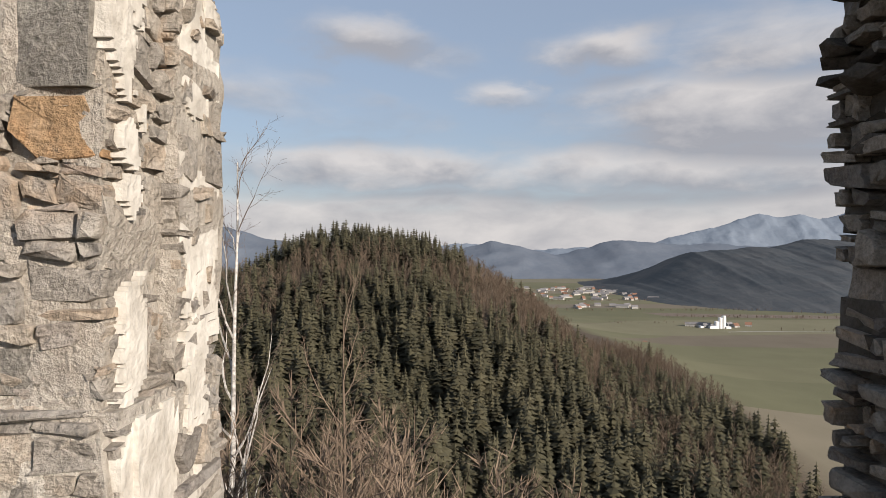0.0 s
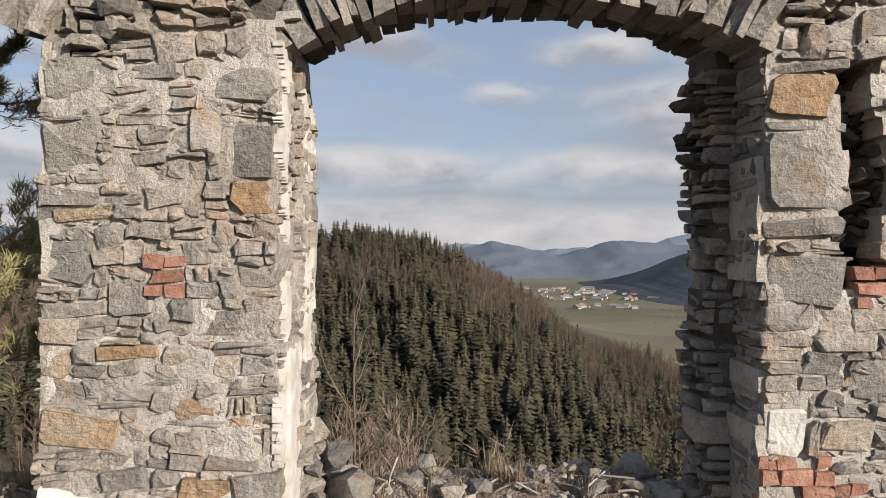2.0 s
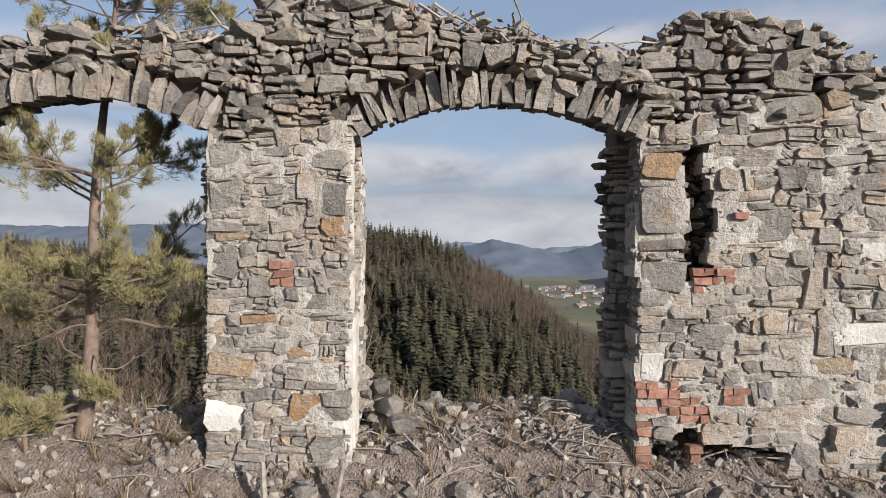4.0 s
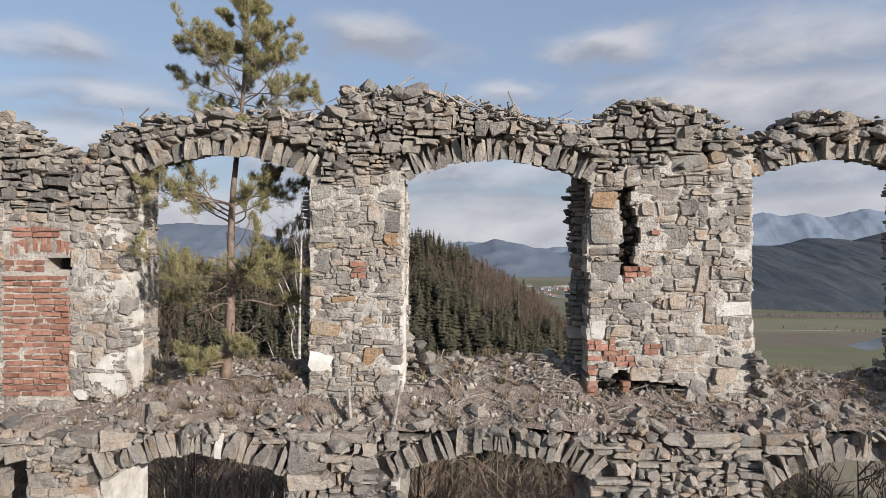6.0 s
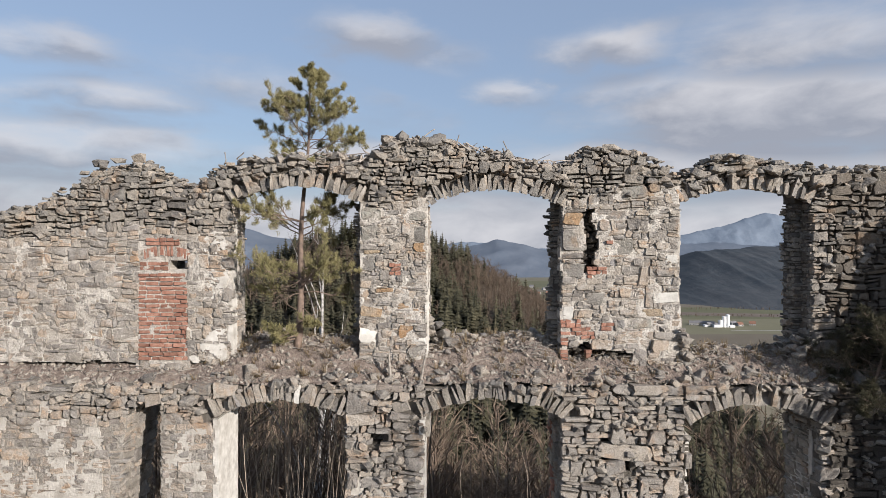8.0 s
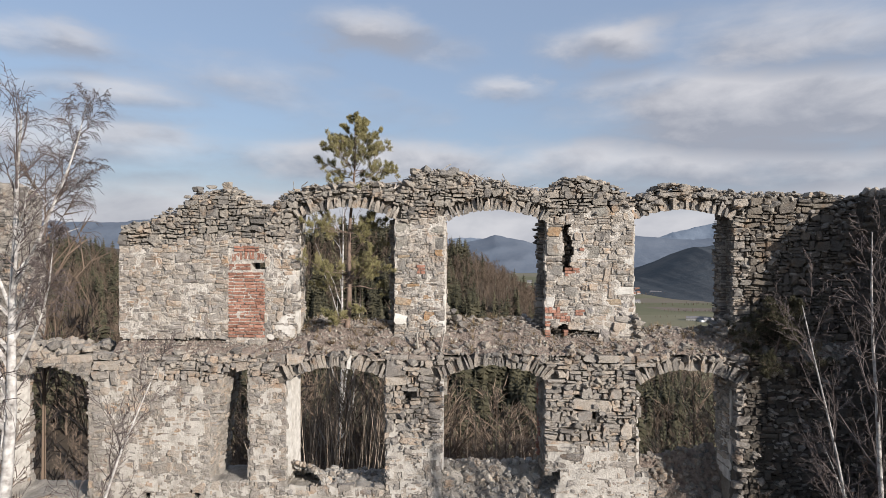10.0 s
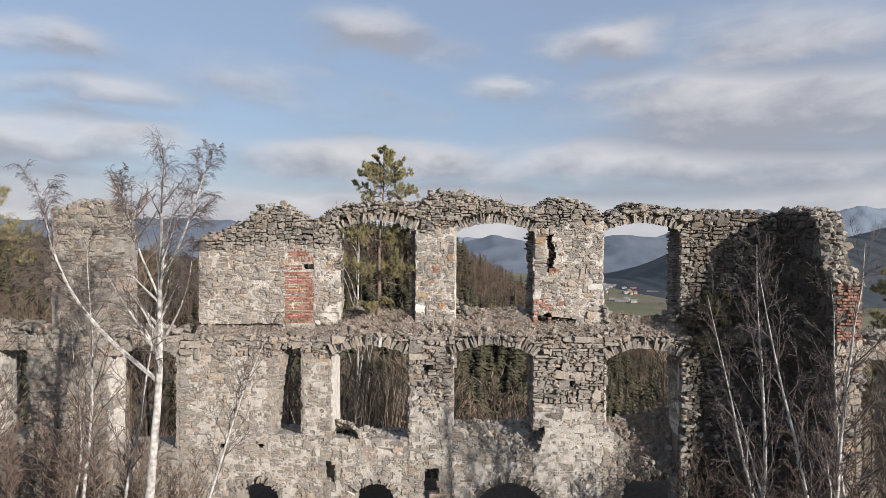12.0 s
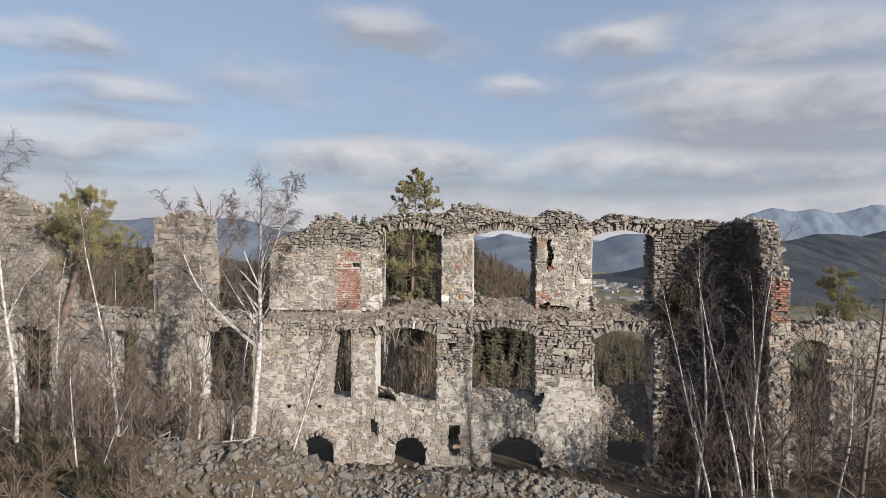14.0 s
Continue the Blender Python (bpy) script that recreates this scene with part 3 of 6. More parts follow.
HOLES = [(2.72, 6.05, 2.98, 6.3), (2.4, 6.2, 2.62, 6.75), (-2.0, 6.55, -1.75, 6.85), (-8.75, 4.0, -8.5, 4.2), (-7.5, 4.0, -7.2, 4.25), (-5.2, 2.9, -4.85, 3.6)]


def arc(o):
    """Centre height and radius of the segmental arch over an opening."""
    half, rise = (o[1] - o[0]) / 2, max(o[4] - o[3], 0.02)
    r = (half * half + rise * rise) / (2 * rise)
    return o[4] - r, r


def rag(x, z):
    """How far a broken jamb strays from its line."""
    return 0.035 * wob(x * 5, z, 1.4, 17) + 0.03 * wob(x * 5, z, 4.3, 18) + (0.05 * wob(x * 5, z, 1.1, 19) if z < 7.6 else 0.0)


def slant(o, z):
    return o[5] * (o[4] - z) if len(o) > 5 else 0.0


def cavity(x, z):
    """The broken-out channel in the broad pier, and the undercut at its foot."""
    if 9.84 < z < 11.12:
        return abs(x - 2.28 - 0.07 * math.sin(6.1 * z)) < 0.12 + 0.16 * wob(x, z, 4.1, 41) + 0.06 * (z < 10.15)
    return 1.85 < x < 3.15 and 8.0 < z < 8.46 - 0.20 * abs(x - 2.2) + 0.12 * wob(x, z, 3.7, 42)


def in_opening(x, z, o, grow=0.0, ring=0.0):
    if not (o[0] - slant(o, z) - rag(o[0], z) - grow < x < o[1] + rag(o[1], z) + grow and z > o[2]):
        return False
    cz, r = arc(o)
    if z < o[3] and ring <= 0:
        return True
    return z < o[3] or (x - (o[0] + o[1]) / 2) ** 2 + (z - cz) ** 2 < (r + ring) ** 2


def in_ring(x, z, o, ring):
    cz, r = arc(o)
    return z > o[3] - 0.12 and abs(x - (o[0] + o[1]) / 2) < (o[1] - o[0]) / 2 + 0.14 and (x - (o[0] + o[1]) / 2) ** 2 + (z - cz) ** 2 < (r + ring) ** 2


def boxed(x, z, boxes):
    return any(a < x < c and b < z < d for a, b, c, d in boxes)


def upper_inside(x, z, grow=0.0, ring=0.0, openings=UPPER):
    return -9.55 < x < 10.6 and FLOOR - 0.3 < z < top(x) and not any(in_opening(x, z, o, grow, ring) for o in openings)


def break_out(x, z):
    """The collapsed corner below the third lower window."""
    return 1.9 < z < 4.95 and float(np.interp(z, (1.9, 2.9, 3.2, 4.0, 4.4, 4.95), (4.55, 4.6, 4.65, 4.85, 4.4, 4.03))) + 0.10 * wob(x, z, 2.9, 31) < x < 6.58


# how far the facing has broken away below the first and second lower windows
WORN = [((-5.05, -4.4, -4.06, -2.84, -2.38), (5.05, 4.95, 4.5, 4.22, 4.5)), ((-1.08, -0.45, 0.3, 1.8, 2.06), (5.0, 3.98, 3.86, 3.9, 4.6))]


def worn(x, z):
    z += 0.14 * wob(x, z, 2.6, 33)
    for xs, zs in WORN:
        if xs[0] < x < xs[-1] and float(np.interp(x, xs, zs)) < z < 4.8:
            return True
    return False


def lower_inside(x, z, grow=0.0, ring=0.0):
    return -10.0 < x < 10.6 and 0 < z < 7.68 and not any(in_opening(x, z, o, grow, ring) for o in LOWER + CELLAR) and not break_out(x, z) and not worn(x, z)


wall = thing("wall_north", "ruined grey rubble-stone castle hall wall with arched window openings", "castle wall", kind="structure")
STEP = 0.045


def slot(x, z):
    """The open joint under the west part of the upper storey."""
    return z < 8.07 + 0.015 * math.sin(3 * x) and (-9.6 < x < -6.72 or -5.62 < x < -5.05)


def washed(x, z):
    """Where rain has washed the pale mortar out of the upper courses, and the shaded east end."""
    n = 0.45 * wob(x, z, 0.9, 12) + 0.2 * wob(x, z, 3.1, 13)
    # past 6.6 dark stone and mortar stand in for shade
    return z > 11.28 + n or (x < -4.8 and z > 10.55 + 0.5 * n + 0.05 * (x + 9)) or x > 6.6


for dull in (False, True):
    part_np("mortar_core", *core_mesh(lambda x, z: washed(x, z) == dull and not slot(x, z) and upper_inside(x, z, 0, 0.12) and not cavity(x, z) and not boxed(x, z, GAP), -9.6, 10.6, 7.6, 12.7, YU + 0.11 * dull, YM, STEP, 0.030, 1), DULLMORTAR if dull else MORTAR, wall)
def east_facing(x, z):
    """Behind the sunlit jambs, which get the pale mortar; the rest is darkened for shade."""
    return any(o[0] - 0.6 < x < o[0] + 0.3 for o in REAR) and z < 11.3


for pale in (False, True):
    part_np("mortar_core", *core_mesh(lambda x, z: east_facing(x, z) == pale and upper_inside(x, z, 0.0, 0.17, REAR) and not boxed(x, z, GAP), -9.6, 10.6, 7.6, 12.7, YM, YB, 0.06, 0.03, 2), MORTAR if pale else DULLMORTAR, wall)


def raked(x, z):
    n = 0.5 * wob(x, z, 0.9, 15)
    # past 6.4 the dull mortar paints the corner's shade
    return z > 7.0 + n - 1.6 * (-2.5 < x < 4.1) or x > 6.4


for dull in (False, True):
    part_np("mortar_core", *core_mesh(lambda x, z: raked(x, z) == dull and lower_inside(x, z, 0, 0.12) and not boxed(x, z, HOLES), -10.0, 10.6, 0.0, 7.8, YL + 0.065 * dull, YL + 0.4, 0.08, 0.02, 3), (DULLMORTAR if dull else BUFFMORTAR), wall)
part_np("mortar_core", *core_mesh(lambda x, z: lower_inside(x, z, -0.05, 0.12), -10.0, 10.6, 0.0, 7.8, YL + 0.4, YB - 0.02, 0.12, 0.04, 4), BUFFMORTAR, wall)


def lay(rects, origin, along, out, keep, rg, name, parent, material, proud=0.02, single=None, joint=0.008):
    """Lays face stones; those for which single(x, z) holds become objects of their own."""
    pile, singles = Pile(), 0
    for r in rects:
        cx, cz = (r[0] + r[2]) / 2, (r[1] + r[3]) / 2
        if not keep(cx, cz):
            continue
        v = place(stone_solid(rg, r, proud, joint), origin, along, out)
        if single and singles < 300 and single(cx, cz):
            part_np("stone", v, STONE_FACES, material, parent)
            singles += 1
        else:
            pile.add(v, STONE_FACES)
    pile.put(name, material, parent, kind="stuff")


RG = np.random.default_rng(11)
FRONT = ((0, YU, 0), (1, 0, 0), (0, -1, 0))
# stones that stand out: left, bottom, right, top
SLABS = [(-1.253, 10.44, -0.945, 10.765), (-2.25, 10.485, -1.92, 10.765), (-2.26, 9.88, -1.97, 10.19), (-1.34, 10.86, -0.95, 11.08), (-1.42, 9.565, -0.99, 9.735),
         (-2.25, 10.9, -1.86, 11.13), (-1.72, 9.28, -1.42, 9.40), (2.62, 10.2, 3.1, 10.5), (1.74, 10.28, 2.19, 10.70), (1.74, 9.75, 2.18, 10.05), (2.19, 9.2, 2.62, 9.44),
         (3.0, 8.75, 3.5, 8.95), (2.75, 11.3, 3.4, 11.55), (-1.3, 8.15, -1.0, 8.4)]
OCHRE = [(-1.21, 10.26, -0.97, 10.43), (-2.27, 8.96, -1.82, 9.175), (-1.53, 9.12, -1.27, 9.25), (-1.48, 8.55, -1.2, 8.78), (1.74, 10.77, 2.11, 11.04), (-2.2, 10.22, -1.85, 10.30), (-1.95, 9.45, -1.6, 9.53), (3.3, 9.0, 3.7, 9.15)]
PALE = [(-2.27, 8.45, -1.91, 8.76), (3.5, 9.26, 4.01, 9.48), (3.76, 10.03, 4.01, 10.2), (1.74, 8.925, 1.96, 9.2), (-1.25, 8.45, -0.96, 8.56)]
BRICKS = [(-1.68, 9.80, -1.46, 10.06), (2.22, 9.74, 2.6, 9.97), (1.70, 8.62, 2.1, 8.93), (2.1, 8.55, 2.36, 8.82), (1.70, 8.1, 1.84, 8.6), (2.5, 8.72, 2.75, 8.85), (2.2, 8.18, 2.34, 8.3), (2.6, 10.42, 2.72, 10.52)]
TAKEN = SLABS + OCHRE + PALE + BRICKS


def keep_upper(x, z):
    if slot(x, z):
        return False
    if cavity(x, z) or boxed(x, z, GAP) or (DOOR[0] < x < DOOR[1] and z < 10.5 and z > DOOR[2]):
        return False
    return upper_inside(x, z, 0, 0.0) and not any(in_ring(x, z, o, 0.36) for o in UPPER) and z < top(x) + 0.05


pier_w = thing("pier", "narrow window pier of grey and ochre rubble stone", "")
pier_e = thing("pier", "broad window pier of grey rubble stone with a broken-out cavity", "")
for p in (pier_w, pier_e):
    p.parent = wall
lay(field(RG, -2.27, FLOOR - 0.15, -0.95, 11.1, 0.018, 1.9, TAKEN), *FRONT, keep_upper, RG, "small_stones", pier_w, STONE, 0.021, lambda x, z: True, 0.007)
lay(field(RG, 1.72, FLOOR - 0.15, 4.03, 11.1, 0.030, 1.9, TAKEN), *FRONT, keep_upper, RG, "small_stones", pier_e, STONE, 0.023, lambda x, z: True, 0.007)
rest = []
for x0, x1, z1 in ((-9.55, -6.65, 12), (-6.65, -5.69, 12), (-5.69, -4.75, 11.1), (6.62, 9.84, 12.0)):
    rest += field(RG, x0, FLOOR - 0.15, x1, z1, 0.03)
for x0, x1 in ((-5.69, -2.27), (-2.27, -0.95), (-0.95, 1.72), (1.72, 4.03), (4.03, 6.62)):
    rest += field(RG, x0, 11.1, x1, 12.6, 0.022, 1.8, TAKEN)
lay(rest, *FRONT, lambda x, z: keep_upper(x, z) and not washed(x, z), RG, "face_stones", wall, STONE, 0.022, lambda x, z: x > -6.7, 0.009)
lay(rest, *FRONT, lambda x, z: keep_upper(x, z) and washed(x, z) and x < 7.0, RG, "face_stones", wall, DARKSTONE, 0.045, None, 0.014)
lay(rest, *FRONT, lambda x, z: keep_upper(x, z) and washed(x, z) and x >= 7.0, RG, "face_stones", wall, STAINEDSHADE, 0.045, None, 0.014)
low = []
for a, b in ((-10.0, -6.97), (-6.97, -5.96), (-5.96, -5.0), (-5.0, -2.46), (-2.46, -0.97), (-0.97, 1.63), (1.63, 3.94), (3.94, 6.5), (6.5, 9.84)):
    low += field(RG, a, 0.6, b, 7.75, 0.032)


def keep_lower(x, z):
    return lower_inside(x, z) and not boxed(x, z, HOLES) and not any(in_ring(x, z, o, 0.34) for o in LOWER[1:]) and not any(in_ring(x, z, o, 0.24) for o in CELLAR)


lay(low, (0, YL, 0), (1, 0, 0), (0, -1, 0), lambda x, z: keep_lower(x, z) and not raked(x, z), RG, "face_stones", wall, STONE, 0.02, None, 0.012)
lay(low, (0, YL, 0), (1, 0, 0), (0, -1, 0), lambda x, z: keep_lower(x, z) and raked(x, z) and x < 6.75, RG, "face_stones", wall, STONE, 0.05, None, 0.015)
# the corner's shade is painted into these stones
lay(low, (0, YL, 0), (1, 0, 0), (0, -1, 0), lambda x, z: keep_lower(x, z) and x >= 6.75, RG, "face_stones", wall, SHADESTONE, 0.05)

SLAB = stone_material("grey_slab", [(0.0, (0.204, 0.188, 0.165)), (0.5, (0.258, 0.237, 0.210)), (1.0, (0.296, 0.271, 0.229))])
OCHRESTONE = stone_material("ochre_stone", [(0.0, (0.300, 0.193, 0.108)), (0.5, (0.333, 0.248, 0.163)), (1.0, (0.367, 0.292, 0.206))], (0.422, 0.363, 0.293))
PALESTONE = plain("whitewashed_stone", (0.46, 0.43, 0.385), (0.66, 0.63, 0.57), 6.0, 0.7, 0.02)
for group, mat, label in ((SLABS, SLAB, "large dark grey slab"), (OCHRE, OCHRESTONE, "rusty ochre stone"), (PALE, PALESTONE, "whitewashed stone")):
    for r in group:
        part_np("stone", place(stone_solid(RG, r, 0.014, 0.006, 0.01, 1, 0.75), *FRONT), STONE_FACES, mat, pier_w if r[0] < 0 else pier_e, label)


def brick_rows(x0, z0, x1, z1, y, parent, rg, high=0.062, joint=0.018, long=0.25, leave=0.0, front=True):
    """Courses of single bricks in a stretch of wall."""
    z, odd = z0, 0
    while z + high <= z1 + 0.03:
        x = x0 - (long / 2 if odd else 0) * rg.random()
        while x < x1 - 0.04:
            w = rg.choice((long, long, long * 0.5)) * rg.uniform(0.9, 1.05)
            a, b = max(x, x0), min(x + w, x1)
            if b - a > 0.05 and rg.random() >= leave:
                yy = y - rg.uniform(0.0, 0.03)
                v = np.array([(a, yy, z), (b, yy, z), (b, yy + 0.11, z), (a, yy + 0.11, z), (a, yy, z + high), (b, yy, z + high), (b, yy + 0.11, z + high), (a, yy + 0.11, z + high)])
                v += rg.normal(size=(8, 3)) * 0.006
                part_np("brick", v, [np.array([(0, 1, 5, 4), (1, 2, 6, 5), (2, 3, 7, 6), (3, 0, 4, 7), (4, 5, 6, 7), (3, 2, 1, 0)])], BRICK, parent)
            x += w + joint
        z += high + joint
        odd = 1 - odd


for r in BRICKS:
    brick_rows(*r, YU - 0.012, pier_w if r[0] < 0 else pier_e, RG, 0.066, 0.014, 0.19, 0.16 if r[0] > 0 else 0.0)

# the doorway that was walled up with brick
fill = thing("blocked_doorway", "doorway walled up with rough red brick, one gap left open", "")
fill.parent = wall
lower_part = (DOOR[0], DOOR[2] + 0.1, DOOR[1], 9.86)
brick_rows(*lower_part, YU - 0.012, fill, RG, 0.060, 0.027, 0.26, 0.02)
brick_rows(DOOR[0] + 0.02, 9.885, -6.08, 10.06, YU - 0.005, fill, RG, 0.066, 0.02, 0.27)
brick_rows(-6.5, 10.37, -5.85, 10.5, YU - 0.012, fill, RG, 0.062, 0.02, 0.27, 0.1)
for i in range(15):                                       # flat arch of bricks on end
    a = -6.62 + i * 0.066
    lift = 0.10 * (1 - ((i - 7) / 7.5) ** 2)
    v = np.array([(a + sx * 0.052, YU - 0.01 + sy * 0.1, 10.07 + lift + sz * 0.19) for sz in (0, 1) for sx, sy in ((0, 0), (1, 0), (1, 1), (0, 1))])
    v += RG.normal(size=(8, 3)) * 0.006
    part_np("brick", v, [np.array([(0, 1, 5, 4), (1, 2, 6, 5), (2, 3, 7, 6), (3, 0, 4, 7), (4, 5, 6, 7), (3, 2, 1, 0)])], BRICK if i % 5 else STONE, fill)


def arch_ring(o, y0, y1, thick, rg, label, parent, a_to=1.0, lift=0.0, mat=None):
    """A ring of thin voussoirs over an opening; each is a piece of its own."""
    ring = thing("arch", label, "")
    ring.parent = parent
    cz, r = arc(o)
    r += lift
    cx = (o[0] + o[1]) / 2
    a1 = math.asin(min(1, (o[1] - o[0]) / 2 / r)) - 0.01
    a, fan = -a1, 0.0
    while a < a1 * a_to:
        w = rg.uniform(0.04, 0.15)
        da = w / (r + 0.1)
        d0, d1 = rg.uniform(-0.035, 0.025), thick * rg.uniform(0.62, 1.12)
        yy0, yy1 = y0 - rg.uniform(-0.05, 0.05), y1 + rg.uniform(-0.05, 0.05)
        k = (rg.normal() * 0.4 + 0.1 * a / a1) * 0.10 / (r + 0.3)          # they fan out towards the springing
        v, lean = [], rg.normal() * 0.05
        for y in (yy0, yy1):
            up = 0.0 if y == yy0 else 0.04
            for rr, n0, n1, m in ((r + d0 + up, 0.06, 0.94, 0.0), (r + d0 + (d1 - d0) * rg.uniform(0.4, 0.65), 0.04 + rg.uniform(-0.08, 0.1), 0.96 + rg.uniform(-0.12, 0.06), 0.5), (r + d1, 0.10 + rg.uniform(0, 0.25), 0.92 - rg.uniform(0, 0.25), 1.0)):
                for nn in (n0, n1):
                    aa, r2 = a + nn * da + k * m, rr + rg.uniform(-0.035, 0.03) * (0.3 + m)
                    v.append((cx + r2 * math.sin(aa), y + lean * m * (1 if y == yy0 else 0.3) + rg.normal() * 0.012, cz + r2 * math.cos(aa)))
        f = [np.array([(0, 1, 3, 2), (2, 3, 5, 4), (7, 6, 8, 9), (9, 8, 10, 11), (1, 0, 6, 7), (3, 1, 7, 9), (5, 3, 9, 11), (0, 2, 8, 6), (2, 4, 10, 8), (4, 5, 11, 10)])]
        part_np("voussoir", np.array(v), f, mat if mat and rg.random() < 0.6 else PALESTONE if rg.random() < 0.012 else (STONE if rg.random() < 0.35 else DARKSTONE), ring)
        a += da


for o in UPPER:
    arch_ring(o, YU - 0.015, YU + 0.30, 0.32, RG, "segmental arch of thin dark slabs set on edge", wall)
    # rear ring mostly in near-black stone, to paint the soffit's shade
    arch_ring(o, YU + 0.36, YB + 0.03, 0.30, RG, "rear half of the arch, rough slabs set on edge", wall, 1.0, 0.11, SHADESTONE)
for o in LOWER[1:]:
    arch_ring(o, YL - 0.02, YB - 0.3, 0.36, RG, "segmental arch of thin dark slabs set on edge", wall)
for o in (CELLAR[0], CELLAR[1], CELLAR[3]):
    arch_ring(o, YL - 0.02, YL + 0.6, 0.26, RG, "low cellar arch of rough slabs", wall)


# reveals of the openings: stones and old plaster
def reveal(x, side, z0, z1, y0, y1, rg, proud, area, parent, mat=STONE, tilt=0.0):
    """Stones on the side face of an opening; side +1 faces east."""
    pile = Pile()
    for r in field(rg, y0, z0, y1, z1, area, 2.1):
        mid = (r[1] + r[3]) / 2
        pile.add(place(stone_solid(rg, r, proud, 0.012), (x + (side > 0) * -rag(x, mid) + (side < 0) * rag(x, mid) - tilt * (7.38 - mid), 0, 0), (0, 1, 0), (side, 0, 0)), STONE_FACES)
    pile.put("reveal_stones", mat, parent, kind="stuff")


for o, inner in zip(UPPER, REAR):
    for x, side, x2 in ((o[0], 1, inner[0]), (o[1], -1, inner[1])):
        pt = pier_w if x in (-2.27, -0.95) else pier_e if x in (1.72, 4.03) else wall
        # west faces in darker stone: their shade is put into the colour
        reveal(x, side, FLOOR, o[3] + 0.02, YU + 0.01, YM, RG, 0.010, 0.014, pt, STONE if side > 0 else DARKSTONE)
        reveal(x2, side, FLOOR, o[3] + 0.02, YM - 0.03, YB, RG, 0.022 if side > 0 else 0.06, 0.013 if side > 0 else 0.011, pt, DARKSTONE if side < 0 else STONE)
for o in LOWER:
    for x, side in ((o[0], 1), (o[1], -1)):
        if x in (LOWER[1][0], LOWER[2][0], LOWER[3][0]):                # these two keep their plaster
            continue
        tilt = o[5] if len(o) > 5 and side > 0 else 0.0
        reveal(x, side, o[2], o[3], YL, YL + 0.4, RG, 0.02, 0.03, wall, STONE, tilt)
        reveal(x + side * 0.05, side, o[2], o[3], YL + 0.4, YB, RG, 0.03, 0.03, wall, STONE, tilt)


def plaster(name, origin, along, out, u0, u1, z0, z1, cover, seed, parent, thick=0.02, step=0.025, mat=None, fade=0.0, keep=None):
    """A ragged sheet of old plaster on a wall face."""
    def on(u, z):
        e = min(u - u0, u1 - u, z - z0, z1 - z)
        n = noise.fractal((u * 2.6, z * 2.6, seed * 3.3), 0.8, 2.0, 5)
        return e > 0 and (keep is None or keep(u, z)) and n * 0.7 + cover - fade * (z - z0) / (z1 - z0) - max(0, 0.10 - e) * 3 > 0

    v, f = core_mesh(on, u0, u1, z0, z1, -thick, 0.03, step, 0.006, seed)
    w = v.copy()
    w[:, 1] = -v[:, 1]
    if len(f[0]):
        part_np(name, place(w, origin, along, out), f, mat or PLASTER, parent, "ragged pale lime plaster")


EASTWARD = lambda x: ((x, 0, 0), (0, 1, 0), (1, 0, 0))
WESTWARD = lambda x: ((x, 0, 0), (0, 1, 0), (-1, 0, 0))
plaster("plaster_patch", *EASTWARD(-0.95), YU - 0.02, YU + 0.19, 8.0, 11.2, 0.16, 1, pier_w, 0.026, 0.014)
plaster("plaster_sheet", *EASTWARD(-0.95), YU + 0.10, YM + 0.04, 8.0, 9.5, 0.35, 2, pier_w, 0.045, 0.02)
plaster("plaster_sheet", *EASTWARD(-0.915), YM + 0.01, YB - 0.05, 8.0, 11.1, 0.04, 12, pier_w, 0.022, 0.016)
plaster("plaster_patch", *EASTWARD(-4.86), YU, YB - 0.1, 8.0, 11.0, 0.10, 3, wall, 0.05, 0.03)
plaster("plaster_patch", *FRONT, -5.45, -4.86, 8.9, 10.7, 0.03, 42, wall, 0.024, 0.02, None)
plaster("plaster_patch", *FRONT, -5.7, -4.9, 8.05, 8.75, 0.08, 43, wall, 0.024, 0.02, None)
plaster("plaster_patch", *EASTWARD(4.03), YU, YM, 8.4, 11.1, 0.15, 4, pier_e, 0.03)
plaster("plaster_patch", *EASTWARD(LOWER[1][0]), YL, YB - 0.1, 4.6, 7.05, 0.75, 5, wall, 0.07, 0.04)
plaster("plaster_patch", *EASTWARD(LOWER[2][0]), YL, YB - 0.1, 4.8, 7.05, 0.7, 6, wall, 0.07, 0.04)
plaster("plaster_patch", *EASTWARD(LOWER[3][0]), YL, YB - 0.3, 4.4, 6.8, 0.2, 7, wall, 0.04)
plaster("plaster_patch", *WESTWARD(LOWER[3][1]), YL + 0.3, YB - 0.1, 4.4, 6.8, 0.4, 8, wall, 0.04)
plaster("plaster_patch", *WESTWARD(LOWER[2][1]), YL + 0.5, YB - 0.1, 4.8, 7.0, 0.35, 9, wall, 0.03)
for args in ((-9.5, -6.7, 8.0, 9.6, -0.12, 21), (-5.6, -4.78, 8.1, 11.0, -0.1, 22), (2.5, 4.0, 9.0, 9.6, -0.1, 24)):
    plaster("plaster_patch", *FRONT, *args, wall, 0.012, 0.03, MORTAR)
LFRONT = ((0, YL, 0), (1, 0, 0), (0, -1, 0))
for args in ((1.6, 4.3, 3.85, 4.75, 0.5, 36), (1.65, 3.9, 3.0, 5.5, 0.18, 31), (-9.8, -7.1, 4.2, 7.4, 0.04, 32), (-2.4, -1.0, 3.4, 6.0, 0.1, 33), (-9.5, -2.6, 1.5, 4.4, -0.06, 34), (-1.0, 3.9, 1.2, 3.6, 0.12, 35), (-5.9, -5.05, 4.4, 6.9, 0.0, 37)):
    plaster("plaster_patch", *LFRONT, *args, wall, 0.022, 0.055, RENDER, 0.0, keep_lower)

